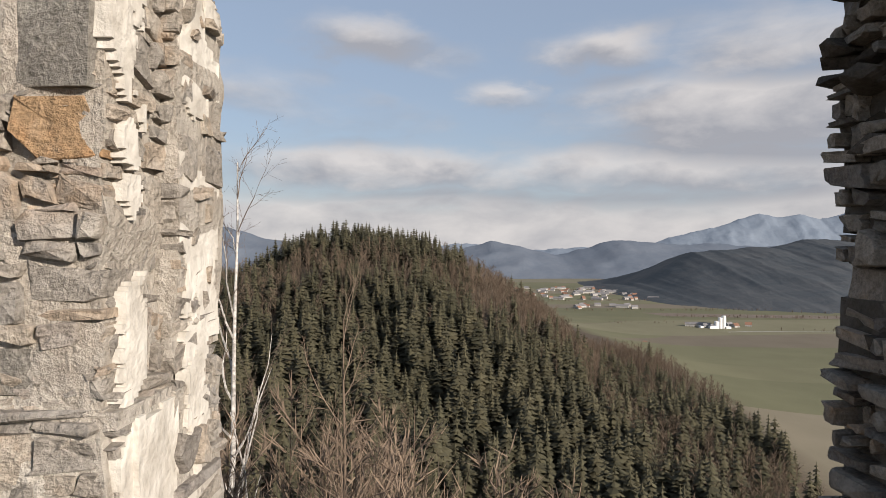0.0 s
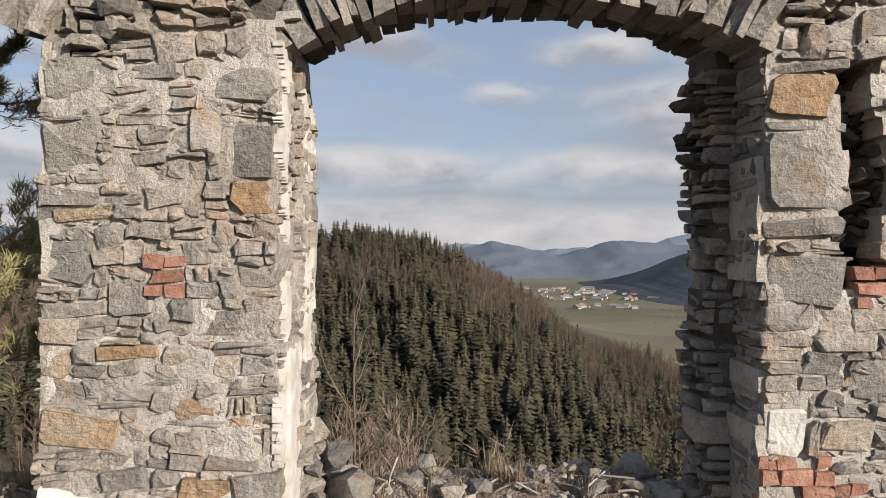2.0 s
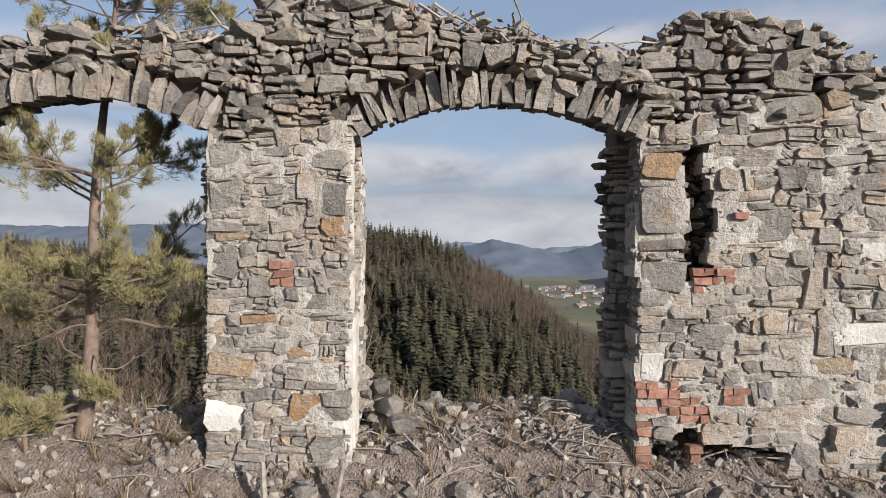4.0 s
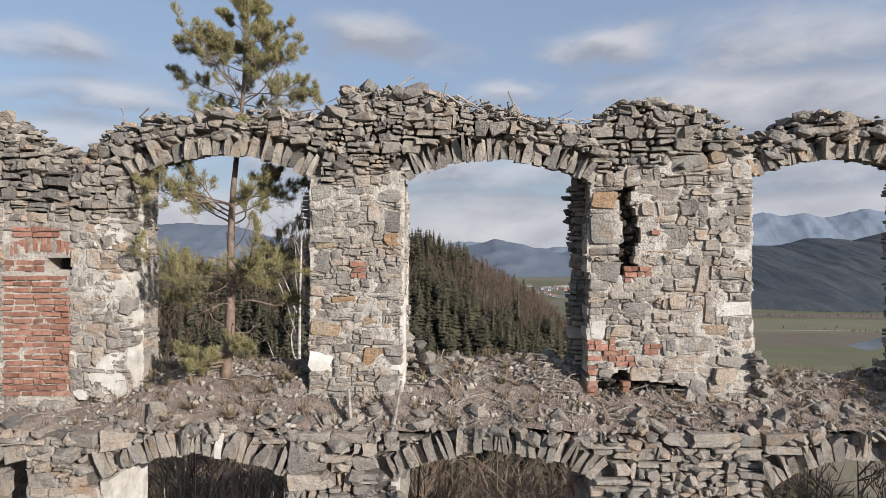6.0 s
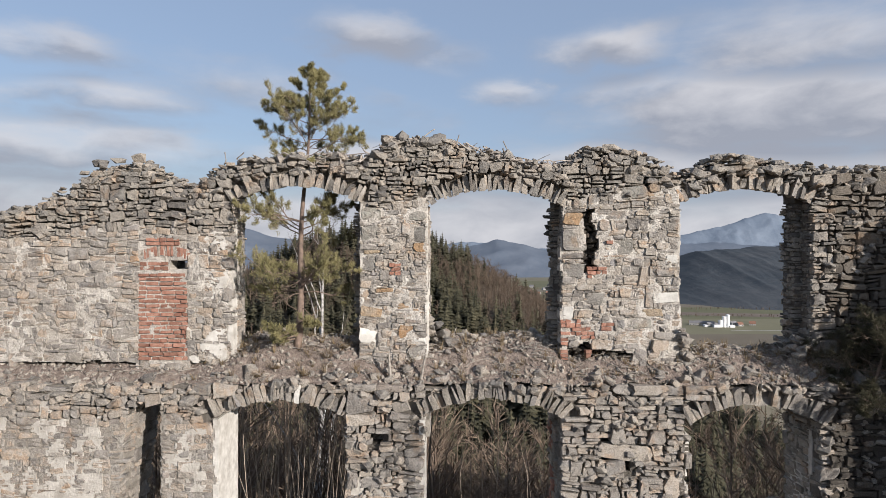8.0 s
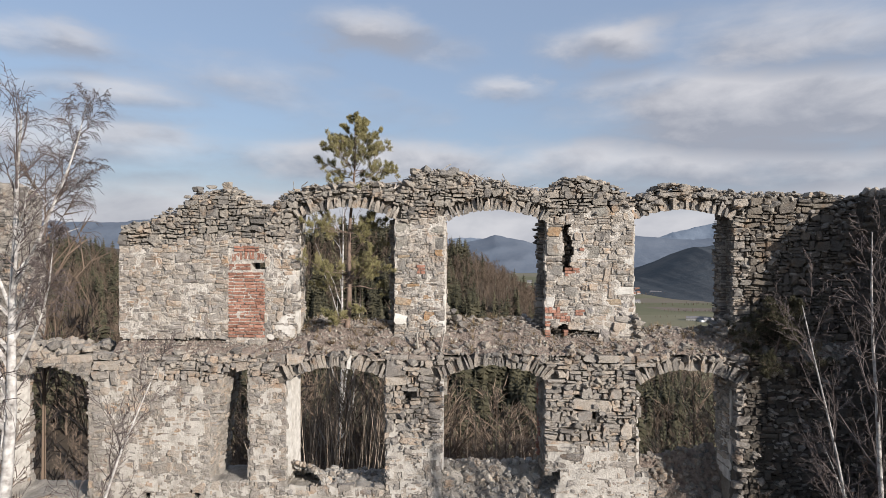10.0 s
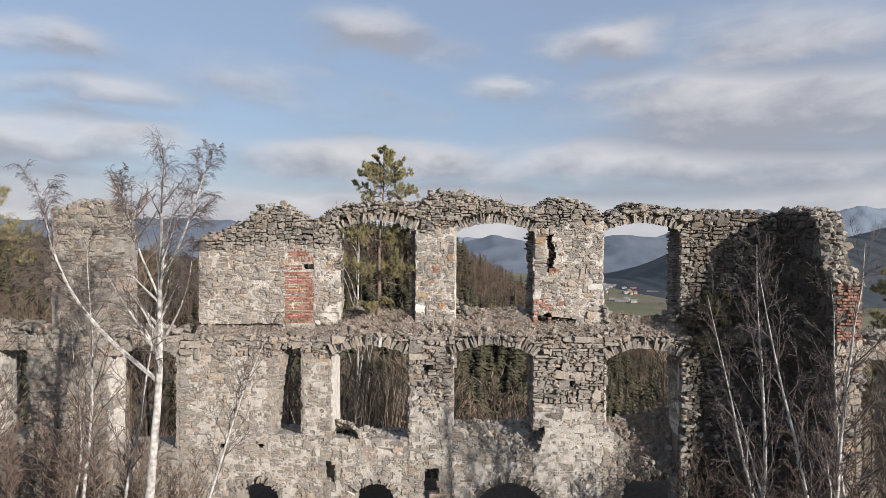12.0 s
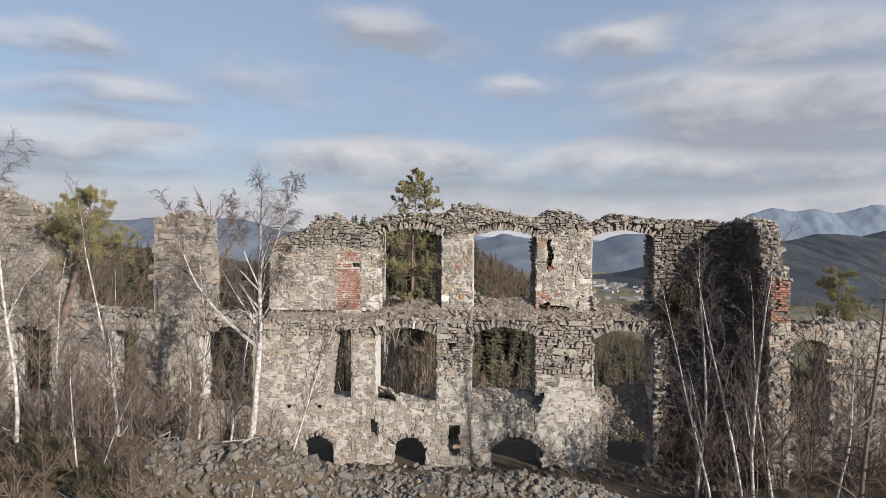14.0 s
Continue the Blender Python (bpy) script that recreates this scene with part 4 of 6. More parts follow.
for k in range(22):
    z = 4.95 + 0.088 * k
    for y in (1.92, 2.17):
        if RG.random() < 0.62:
            x = LOWER[2][1] + rag(LOWER[2][1], z) - RG.uniform(0.09, 0.15)
            v = np.array([(x + sx * 0.18, y + sy * RG.uniform(0.14, 0.23), z + sz * 0.066) for sz in (0, 1) for sx, sy in ((0, 0), (1, 0), (1, 1), (0, 1))]) + RG.normal(size=(8, 3)) * 0.007
            part_np("brick", v, [np.array([(0, 1, 5, 4), (1, 2, 6, 5), (2, 3, 7, 6), (3, 0, 4, 7), (4, 5, 6, 7), (3, 2, 1, 0)])], BRICK, wall)

# loose stones along the crown of the wall
crown = Pile()
crown_row = thing("wall_crown", "loose weathered stones along the broken top", "")
crown_row.parent = wall
n_set = 0
while n_set < 1500:                                        # rough stones standing out of the washed courses
    x, z = RG.uniform(-9.5, 9.8), RG.uniform(9.8, 12.4)
    n_set += 1
    if washed(x, z) and keep_upper(x, z):
        rock_at(crown, RG, (x, YU + RG.uniform(-0.005, 0.05), z), RG.uniform(0.09, 0.26), 0.25, 0.8)
n_set = 0
while n_set < 2000:
    x, z = RG.uniform(-9.8, 9.8), RG.uniform(4.0, 7.7)
    n_set += 1
    if raked(x, z) and keep_lower(x, z):
        rock_at(crown, RG, (x, YL + RG.uniform(0.0, 0.05), z), RG.uniform(0.10, 0.30), 0.25, 0.8)
hollow = Pile()
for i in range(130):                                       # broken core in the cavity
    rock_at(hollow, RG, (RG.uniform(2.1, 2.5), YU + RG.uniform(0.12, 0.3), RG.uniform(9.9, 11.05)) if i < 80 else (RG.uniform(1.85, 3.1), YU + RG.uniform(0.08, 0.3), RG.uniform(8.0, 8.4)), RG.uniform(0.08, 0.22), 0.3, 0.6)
# near-black stone paints the shade inside the cavity
hollow.put("cavity_stones", SHADESTONE, pier_e, kind="stuff")
for i in range(3600):
    x = RG.uniform(-5.0, 6.5) if i < 300 else RG.uniform(-9.5, 10.4)
    s = RG.uniform(0.07, 0.24) if RG.random() < 0.85 else RG.uniform(0.22, 0.38)
    rock_at(crown, RG, (x, RG.uniform(YU - 0.01, YB), top(x) + RG.uniform(-0.22, 0.20) - 0.2 * s), s, 0.2, 0.7, (crown_row, DARKSTONE) if i < 300 else None)
for x, dz, s in ((-7.55, 0.28, 0.42), (-7.2, 0.3, 0.34), (-6.75, 0.3, 0.4), (-6.6, 0.02, 0.62), (-1.75, 0.26, 0.45), (-1.45, 0.24, 0.45), (-0.75, 0.25, 0.3), (-0.5, 0.22, 0.26), (2.25, 0.2, 0.42), (2.75, 0.22, 0.45), (3.3, 0.15, 0.4), (5.0, 0.2, 0.36), (0.9, 0.2, 0.25), (9.9, 0.2, 0.5)):
    rock_at(crown, RG, (x, YU + 0.22, top(x) + dz - 0.06), s * 0.85, 0.15, 0.85)
crown.put("crown_stones", DARKSTONE, wall, kind="stuff")
roots, grit = Pile(), Pile()
for i in range(60):                                        # bleached roots and grit caught along the top
    x = RG.uniform(-2.4, 1.9) if i < 46 else RG.uniform(-5.0, -2.4)
    d = np.array((RG.normal(), RG.normal() * 0.3, RG.normal() * 0.25))
    d *= RG.uniform(0.2, 0.65) / np.linalg.norm(d)
    p = np.array((x, YU + RG.uniform(-0.05, 0.25), top(x) + RG.uniform(0.02, 0.2)))
    k = np.array((RG.normal(), RG.normal() * 0.5, RG.normal())) * 0.06
    r = RG.uniform(0.008, 0.024)
    tube(roots, [p - d / 2, p - d / 6 + k, p + d / 6 - k * 0.5, p + d / 2], [r, r * 0.9, r * 0.7, r * 0.4], 5)
for i in range(900):
    x = RG.uniform(-2.4, 2.0)
    rock_at(grit, RG, (x, RG.uniform(YU, YB), top(x) + RG.uniform(-0.02, 0.17)), RG.uniform(0.02, 0.07), 0.6)
roots.put("dead_roots", plain("bleached_root", (0.26, 0.22, 0.185), (0.46, 0.41, 0.355), 12.0, 0.5, 0.006, vary=0.3), wall, kind="stuff")
grit.put("grit", plain("crumbled_mortar", (0.27, 0.215, 0.178), (0.46, 0.39, 0.33), 4.0, 0.4, 0.01, vary=0.6), wall, kind="stuff")

slabs = Pile()
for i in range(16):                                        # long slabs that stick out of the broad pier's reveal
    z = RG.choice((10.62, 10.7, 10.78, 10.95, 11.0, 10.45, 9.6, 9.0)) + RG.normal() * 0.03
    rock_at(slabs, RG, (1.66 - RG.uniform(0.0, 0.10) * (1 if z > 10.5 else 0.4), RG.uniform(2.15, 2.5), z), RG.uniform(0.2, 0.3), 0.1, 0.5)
# the shaded reveal's darkness is put into the slabs' colour
slabs.put("reveal_stones", SHADESTONE, pier_e, kind="stuff")


# pebbles and pinnings set in the mortar between the face stones
def pinnings(name, count, x0, x1, z0, z1, y, keep, parent, rg, biggest=0.07):
    pile = Pile()
    for i in range(count):
        x, z = rg.uniform(x0, x1), rg.uniform(z0, z1)
        if keep(x, z):
            s = 0.02 + (biggest - 0.02) * rg.random() ** 1.6
            v, f = PEBBLES[rg.integers(len(PEBBLES))]
            a = rg.uniform(-0.5, 0.5)
            w = v * s * rg.uniform(0.7, 1.4, 3) * (1.4, 0.7, 0.9)
            c, sn = math.cos(a), math.sin(a)
            pile.add(np.stack([w[:, 0] * c - w[:, 2] * sn + x, w[:, 1] + y + rg.uniform(-0.006, 0.012), w[:, 0] * sn + w[:, 2] * c + z], 1), f)
    pile.put(name, STONE, parent, kind="stuff")


pinnings("pinnings", 600, -2.27, -0.95, 8.0, 11.3, YU, keep_upper, pier_w, RG, 0.075)
pinnings("pinnings", 800, 1.72, 4.03, 8.0, 11.3, YU, keep_upper, pier_e, RG, 0.08)
pinnings("pinnings", 2600, -9.5, 9.8, 8.0, 12.4, YU, keep_upper, wall, RG, 0.10)
pinnings("pinnings", 2400, -9.9, 9.8, 1.0, 7.7, YL, lambda x, z: lower_inside(x, z) and not boxed(x, z, HOLES), wall, RG, 0.13)

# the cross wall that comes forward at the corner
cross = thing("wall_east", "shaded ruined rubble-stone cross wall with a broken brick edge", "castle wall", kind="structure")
XE, YE = 9.84, -1.4


def cross_top(y):
    return float(np.interp(y, [-1.75, -1.4, -0.87, -0.8, -0.45, 0.0, 1.8], [9.5, 9.7, 10.1, 10.3, 11.5, 11.8, 11.8]))


def cross_mesh():
    v, f = core_mesh(lambda y, z: YE < y < 1.75 and 0 < z < cross_top(y), -1.44, 1.8, 0, 12.2, 0, 0.8, 0.08, 0.04, 9)
    w = v.copy()
    w[:, 0], w[:, 1] = XE + v[:, 1], v[:, 0]
    return w, [q[:, ::-1] for q in f]


# Dull mortar and near-black stone paint the shade on the west face.
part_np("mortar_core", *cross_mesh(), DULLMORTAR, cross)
lay(field(RG, YE, 0.6, 1.75, 12.0, 0.04), (XE, 0, 0), (0, 1, 0), (-1, 0, 0), lambda y, z: z < cross_top(y), RG, "face_stones", cross, SHADESTONE, 0.04)
lay(field(RG, XE, 0.6, XE + 0.8, 8.1, 0.04), (0, YE, 0), (1, 0, 0), (0, -1, 0), lambda x, z: True, RG, "face_stones", cross, STONE, 0.04)
brick_rows(XE + 0.05, 8.1, XE + 0.75, 9.7, YE - 0.02, cross, RG, 0.060, 0.026, 0.26, 0.3)
tops = Pile()
for i in range(420):
    y = RG.uniform(YE, 1.7)
    rock_at(tops, RG, (RG.uniform(XE + 0.02, XE + 0.78), y, cross_top(y) + RG.uniform(-0.2, 0.15)), RG.uniform(0.1, 0.36), 0.25)
for i in range(90):                                        # broken edge of the cross wall
    z = RG.uniform(0.6, 8.1)
    rock_at(tops, RG, (RG.uniform(XE, XE + 0.8), YE + RG.uniform(-0.06, 0.05), z), RG.uniform(0.12, 0.35), 0.3)
tops.put("crown_stones", DARKSTONE, cross, kind="stuff")


# lower remains of the same wall to both sides
def side_wall(name, label, x0, x1, profile, openings, seed, parts_z=0.6):
    rg = np.random.default_rng(seed)
    th = thing(name, label, "castle wall", kind="structure")
    px, pz = [p[0] for p in profile], [p[1] for p in profile]

    def high(x):
        return float(np.interp(x, px, pz)) + 0.12 * wob(x, 0, 2.3, seed)

    def inside(x, z):
        return x0 < x < x1 and z < high(x) and not any(in_opening(x, z, o, 0, 0) for o in openings)

    part_np("mortar_core", *core_mesh(lambda x, z: inside(x, z) and (z > FLOOR - 0.2), x0, x1, 7.6, 13.4, YU, YB, 0.1, 0.04, seed), BUFFMORTAR, th)
    part_np("mortar_core", *core_mesh(lambda x, z: inside(x, z) and z < 7.7, x0, x1, 0, 7.8, YL, YB - 0.02, 0.1, 0.04, seed + 1), BUFFMORTAR, th)
    lay(field(rg, x0, FLOOR - 0.1, x1, 13.2, 0.04), *FRONT, lambda x, z: inside(x, z), rg, "face_stones", th, DARKSTONE, 0.03)
    lay(field(rg, x0, parts_z, x1, 7.7, 0.05), *LFRONT, lambda x, z: inside(x, z), rg, "face_stones", th, STONE, 0.035)
    loose = Pile()
    for i in range(int(75 * (x1 - x0))):
        x = rg.uniform(x0, x1)
        h = high(x)
        if h < 7.9:
            rock_at(loose, rg, (x, rg.uniform(YL, YB), h + rg.uniform(-0.1, 0.12)), rg.uniform(0.1, 0.4), 0.3)
        else:
            rock_at(loose, rg, (x, rg.uniform(YU, YB), h + rg.uniform(-0.1, 0.12)), rg.uniform(0.1, 0.35), 0.3)
            rock_at(loose, rg, (x, rg.uniform(YL, YU), 7.72 + rg.uniform(-0.1, 0.1)), rg.uniform(0.1, 0.35), 0.3)
    loose.put("crown_stones", DARKSTONE, th, kind="stuff")
    for o in openings:
        for x, side in ((o[0], 1), (o[1], -1)):
            y0 = YL if o[2] < 7.5 else YU
            reveal(x, side, o[2], o[3], y0, YB, rg, 0.03, 0.04, th)
            if side > 0:
                plaster("plaster_patch", *EASTWARD(x), y0, YB - 0.2, o[2], o[3], 0.4, seed + 7, th, 0.045, 0.06)
        if o[4] - o[3] > 0.15:
            arch_ring(o, YL - 0.02, YB - 0.3, 0.34, rg, "segmental arch of thin dark slabs set on edge", th)
    return th


side_wall("wall_west", "broken rubble-stone wall stumps with plastered window reveals", -24.0, -10.02,
          [(-24, 12.6), (-22.5, 13.2), (-21, 13.0), (-19.6, 12.2), (-18.4, 11.6), (-18.2, 8.1), (-14.55, 7.8), (-14.5, 11.8), (-13.2, 12.1), (-12.1, 11.9), (-11.95, 7.8), (-10.0, 7.75)],
          [(-12.35, -10.1, 4.0, 7.0, 7.4), (-16.1, -15.0, 4.35, 7.2, 7.25), (-20.5, -18.6, 4.4, 7.0, 7.4)], 51)
side_wall("wall_far_east", "low broken rubble-stone wall remains beside the cross wall", 10.66, 20.0,
          [(10.6, 8.2), (11.4, 7.7), (12.0, 7.4), (13.5, 7.75), (14.5, 7.6), (17, 7.4), (20, 6.5)],
          [(11.95, 13.75, 3.0, 6.65, 7.08), (16.2, 17.6, 4.4, 6.7, 7.05)], 61)

# ---------------------------------------------------------------- debris on the ledge and on the sills
def sheet(name, x0, x1, y0, y1, step, height, material, parent=None, keep=None):
    nx, ny = int((x1 - x0) / step), int((y1 - y0) / step)
    xs, ys = np.linspace(x0, x1, nx + 1), np.linspace(y0, y1, ny + 1)
    v = np.array([(x, y, height(x, y)) for x in xs for y in ys])
    i = (np.arange(nx)[:, None] * (ny + 1) + np.arange(ny)[None, :]).reshape(-1)
    q = np.stack([i, i + ny + 1, i + ny + 2, i + 1], -1)
    if keep:
        c = v[q].mean(axis=1)
        q = q[np.array([keep(x, y) for x, y, z in c])]
    return part_np(name, v, [q], material, parent, smooth=True)


def ledge(x, y):
    n = 0.10 * noise.fractal((x * 1.1, y * 1.7, 3.0), 0.8, 2.0, 5)
    z = 7.74 + 0.42 * min(1, max(0, (y - YL - 0.05) / 0.5))
    for o, lift in zip(UPPER, (0.32, 0.34, 0.12)):
        inn = min(1, max(0, (x - o[0] + 0.3) / 0.6)) * min(1, max(0, (o[1] + 0.3 - x) / 0.6))
        z += lift * inn * min(1, max(0, (y - YL - 0.3) / 0.7))
    if x < -5.0:
        z -= 0.17 * min(1, (-5.0 - x) / 0.6)
    return z + n * (0.5 if x < -5.2 else 1.0) - 0.25 * max(0, y - 2.6)


debris = tagged(sheet("debris", -9.6, 9.8, YL + 0.02, 3.2, 0.07, ledge, EARTH), "dry earth, twigs and broken mortar lying on the wall ledge", "debris", kind="stuff")
RD = np.random.default_rng(23)
chips, big = Pile(), Pile()
for i in range(11000):
    x, y = RD.uniform(-9.5, 9.7), RD.uniform(YL, 2.7)
    s = 0.014 + 0.09 * RD.random() ** 4
    rock_at(chips, RD, (x, y, ledge(x, y) + 0.1 * s), s, 0.6)
chips.put("chippings", plain("mortar_chippings", (0.24, 0.205, 0.165), (0.50, 0.45, 0.385), 4.0, 0.4, 0.01, vary=0.75), debris, kind="stuff")
for i in range(200):
    x, y = RD.uniform(-9.3, 9.5), RD.uniform(YL + 0.15, 2.6)
    rock_at(big, RD, (x, y, ledge(x, y) + 0.01), RD.uniform(0.06, 0.16), 0.4)
for i in range(360):                                       # the broken front rim of the ledge
    x = RD.uniform(-9.8, 9.7)
    y = YL + RD.uniform(-0.03, 0.3)
    s = RD.uniform(0.10, 0.30)
    rock_at(big, RD, (x, y, ledge(x, y) - 0.04 + RD.uniform(-0.10, 0.07)), s, 0.4, 0.8, (debris, DARKSTONE) if i < 220 else None)
for i in range(90):
    o = UPPER[RD.integers(3)]
    x, y = RD.uniform(o[0], o[1]), RD.uniform(2.2, 2.8)
    rock_at(big, RD, (x, y, ledge(x, y) + RD.uniform(-0.04, 0.05)), RD.uniform(0.10, 0.28), 0.4, 0.8)
for x, y, z, s in ((-0.62, 2.2, 8.55, 0.34), (-0.72, 2.3, 8.75, 0.26), (-0.45, 2.1, 8.42, 0.36), (-0.55, 2.25, 8.3, 0.5), (0.0, 2.35, 8.5, 0.3), (1.55, 2.2, 8.35, 0.35), (4.2, 1.9, 8.2, 0.35), (4.3, 2.1, 8.45, 0.3), (4.25, 1.8, 8.05, 0.4)):
    rock_at(big, RD, (x, y, z), s, 0.3)
for i in range(46):                                        # footings left beside the broad pier
    h = RD.random()
    rock_at(big, RD, (4.06 + RD.uniform(-0.02, 0.30) * (1 - h), RD.uniform(1.65, 2.3), 8.0 + 0.75 * h), RD.uniform(0.12, 0.28), 0.2, 0.7)
for i in range(80):                                        # heap in the corner of the third window
    h = RD.random()
    rock_at(big, RD, (6.65 - RD.random() * 0.9 * (1 - h), RD.uniform(1.7, 2.5), 8.0 + 0.7 * h), RD.uniform(0.12, 0.3), 0.3, 0.7)
for i in range(40):                                        # and at the foot of the narrow pier
    h = RD.random()
    rock_at(big, RD, (-0.93 + RD.random() * 0.42 * (1 - h), RD.uniform(2.0, 2.5), 8.1 + 0.85 * h), RD.uniform(0.10, 0.28), 0.2, 0.7)
# rubble slopes in the lower windows, from the broken facing up to the sills behind
def worn_slope(k):
    xs, zs = WORN[k]
    o = LOWER[1 + k]
    return lambda x, y: float(np.interp(x, xs, zs)) - 0.12 + (o[2] + 0.05 - float(np.interp(x, xs, zs))) * min(1, max(0, (y - YL - 0.1) / 0.9)) + 0.07 * noise.fractal((x * 2.1, y * 2.1, 5.0 + k), 0.8, 2.0, 4)


def fallen_slope(x, y):
    return 2.95 + 1.75 * min(1, max(0, (y - YL - 0.5) / 1.0)) + 0.22 * (x - 5.2) * (1 if x > 5.2 else 0.3) + 0.12 * noise.fractal((x * 1.7, y * 1.7, 8.0), 0.8, 2.0, 4)


pale = Pile()
for k in (0, 1):
    a, b, h = WORN[k][0][0], WORN[k][0][-1], worn_slope(k)
    sheet("rubble_slope", a + 0.02, b - 0.02, YL + 0.04, YB + 0.1, 0.07, h, BUFFMORTAR, debris)
    for i in range(760):
        x, y = RD.uniform(a + 0.05, b - 0.05), RD.uniform(YL + 0.05, YB + 0.1)
        rock_at(pale if i % 2 else big, RD, (x, y, h(x, y) + 0.01), 0.04 + 0.24 * RD.random() ** 3, 0.5)
# half of the slope stones, painted lighter as if in the sun
pale.put("pale_rubble", SUNLITRUBBLE, debris, kind="stuff")
sheet("rubble_slope", 4.05, 6.62, YL + 0.4, YB + 0.4, 0.08, fallen_slope, EARTH, debris)
for i in range(420):                                       # collapse under the third lower window
    x, y = RD.uniform(4.1, 6.55), RD.uniform(YL + 0.4, YB + 0.3)
    rock_at(big, RD, (x, y, fallen_slope(x, y) + 0.01), 0.06 + 0.22 * RD.random() ** 2, 0.5)
for i in range(90):
    z = RD.uniform(2.0, 4.6)
    rock_at(big, RD, (float(np.interp(z, (1.9, 2.9, 3.2, 4.0, 4.4, 4.95), (4.55, 4.6, 4.65, 4.85, 4.4, 4.03))) + RD.uniform(-0.1, 0.06), YL + RD.uniform(0.02, 0.8), z), RD.uniform(0.12, 0.3), 0.3)
big.put("rubble", DARKSTONE, debris, kind="stuff")

# sticks
sticks = Pile()
for i in range(520):
    x, y = RD.uniform(-9.3, 8.5), RD.uniform(YL + 0.1, 2.5)
    d = np.array((RD.normal(), RD.normal() * 0.6, RD.normal() * 0.22))
    d *= RD.uniform(0.12, 0.5) / np.linalg.norm(d)
    p = np.array((x, y, ledge(x, y) + 0.03))
    k = np.array((RD.normal(), RD.normal(), abs(RD.normal()))) * 0.04
    tube(sticks, [p - d / 2, p + k, p + d / 2], [0.009, 0.008, 0.004], 4)
for x, lean in ((-1.05, 0.10), (-1.62, -0.04)):
    tube(sticks, [(x, YL + 0.12, 7.75), (x + lean * 0.5, YL + 0.14, 8.0), (x + lean, YL + 0.16, 8.28)], [0.035, 0.03, 0.022], 6)
sticks.put("dead_branches", plain("weathered_wood", (0.20, 0.17, 0.14), (0.40, 0.36, 0.31), 12.0, 0.4, 0.005, vary=0.3), debris, kind="stuff")


def blades(pile, rg, p, n, high, spread, wide=0.006):
    """A tuft of thin blades."""
    a = rg.uniform(0, 6.283, n)
    h = high * rg.uniform(0.5, 1.1, n)
    s = spread * rg.uniform(0.2, 1.0, n)
    base = np.asarray(p) + np.stack([np.cos(a), np.sin(a), np.zeros(n)], 1) * spread * 0.15
    tip = base + np.stack([np.cos(a) * s, np.sin(a) * s, h], 1)
    side = np.stack([-np.sin(a), np.cos(a), np.zeros(n)], 1) * wide
    v = np.stack([base - side, base + side, tip], 1).reshape(-1, 3)
    pile.add(v, [np.arange(3 * n).reshape(-1, 3)])


tufts = Pile()
for i in range(300):
    x, y = RD.uniform(-5.5, 9.5), RD.uniform(YL + 0.1, 2.6)
    blades(tufts, RD, (x, y, ledge(x, y)), 26, RD.uniform(0.1, 0.26), 0.14, 0.004)
for x, y in ((-3.9, 1.6), (-2.9, 1.75), (-3.3, 1.5), (-2.6, 1.9), (-4.2, 1.45)):
    blades(tufts, RD, (x, y, ledge(x, y)), 150, 0.2, 0.34, 0.003)
tagged(tufts.put("dry_grass", DRYGRASS, None), "reddish dry grass tufts on the ledge", "grass", kind="stuff")


# ---------------------------------------------------------------- rubble bank in front of the hall
def bank(x, y):
    u = min(1, max(0, (x + 11) / 4)) * min(1, max(0, (5.8 - x) / 4.5))
    z = 2.6 * math.exp(-((y + 5.6) / 2.3) ** 2) * (0.35 + 0.65 * u)
    if x < -5:
        z += min(1, (-5 - x) / 6) * 2.9 * math.exp(-((y + 6.5) / 4.5) ** 2)
    z += 1.1 * math.exp(-((x - 9) / 4) ** 2) * math.exp(-((y + 4) / 3.5) ** 2)
    z += 0.6 * math.exp(-((y - 0.6) / 1.0) ** 2) * (1 if -10 < x < 10 else 0.6)
    z *= min(1.0, max(0.0, (y + 13.0) / 4.0))
    return 1.15 + z + 0.22 * noise.fractal((x * 0.6, y * 0.6, 9.0), 0.8, 2.0, 5)


tagged(sheet("rubble_bank", -32, 24, -13, YL + 0.05, 0.22, bank, GROUND), "bank of fallen masonry and leaf litter before the wall", "rubble", kind="stuff")
heap = Pile()
BANKSTONE = stone_material("earth_stained_stone", [(0.0, (0.11, 0.10, 0.088)), (0.4, (0.165, 0.148, 0.128)), (0.8, (0.22, 0.195, 0.165)), (1.0, (0.14, 0.13, 0.118))], (0.20, 0.18, 0.15))
stones = thing("stone_heap", "grey fallen wall stones lying on the bank", "rubble", kind="stuff")
for i in range(5200):
    x, y = RD.uniform(-10.5, 6.0), RD.normal() * 1.5 - 5.6
    if y > 1.0 or y < -10:
        continue
    s = RD.uniform(0.08, 0.22) if RD.random() < 0.85 else RD.uniform(0.22, 0.42)
    rock_at(heap, RD, (x, y, bank(x, y) + 0.02 * s), s, 0.5, 1.0, (stones, BANKSTONE) if i % 24 == 0 else None)
for i in range(500):
    x, y = RD.uniform(-10, 10), RD.uniform(-1.5, 1.2)
    rock_at(heap, RD, (x, y, bank(x, y) + 0.02), RD.uniform(0.1, 0.4), 0.5)
heap.put("fallen_stones", BANKSTONE, stones, kind="stuff")

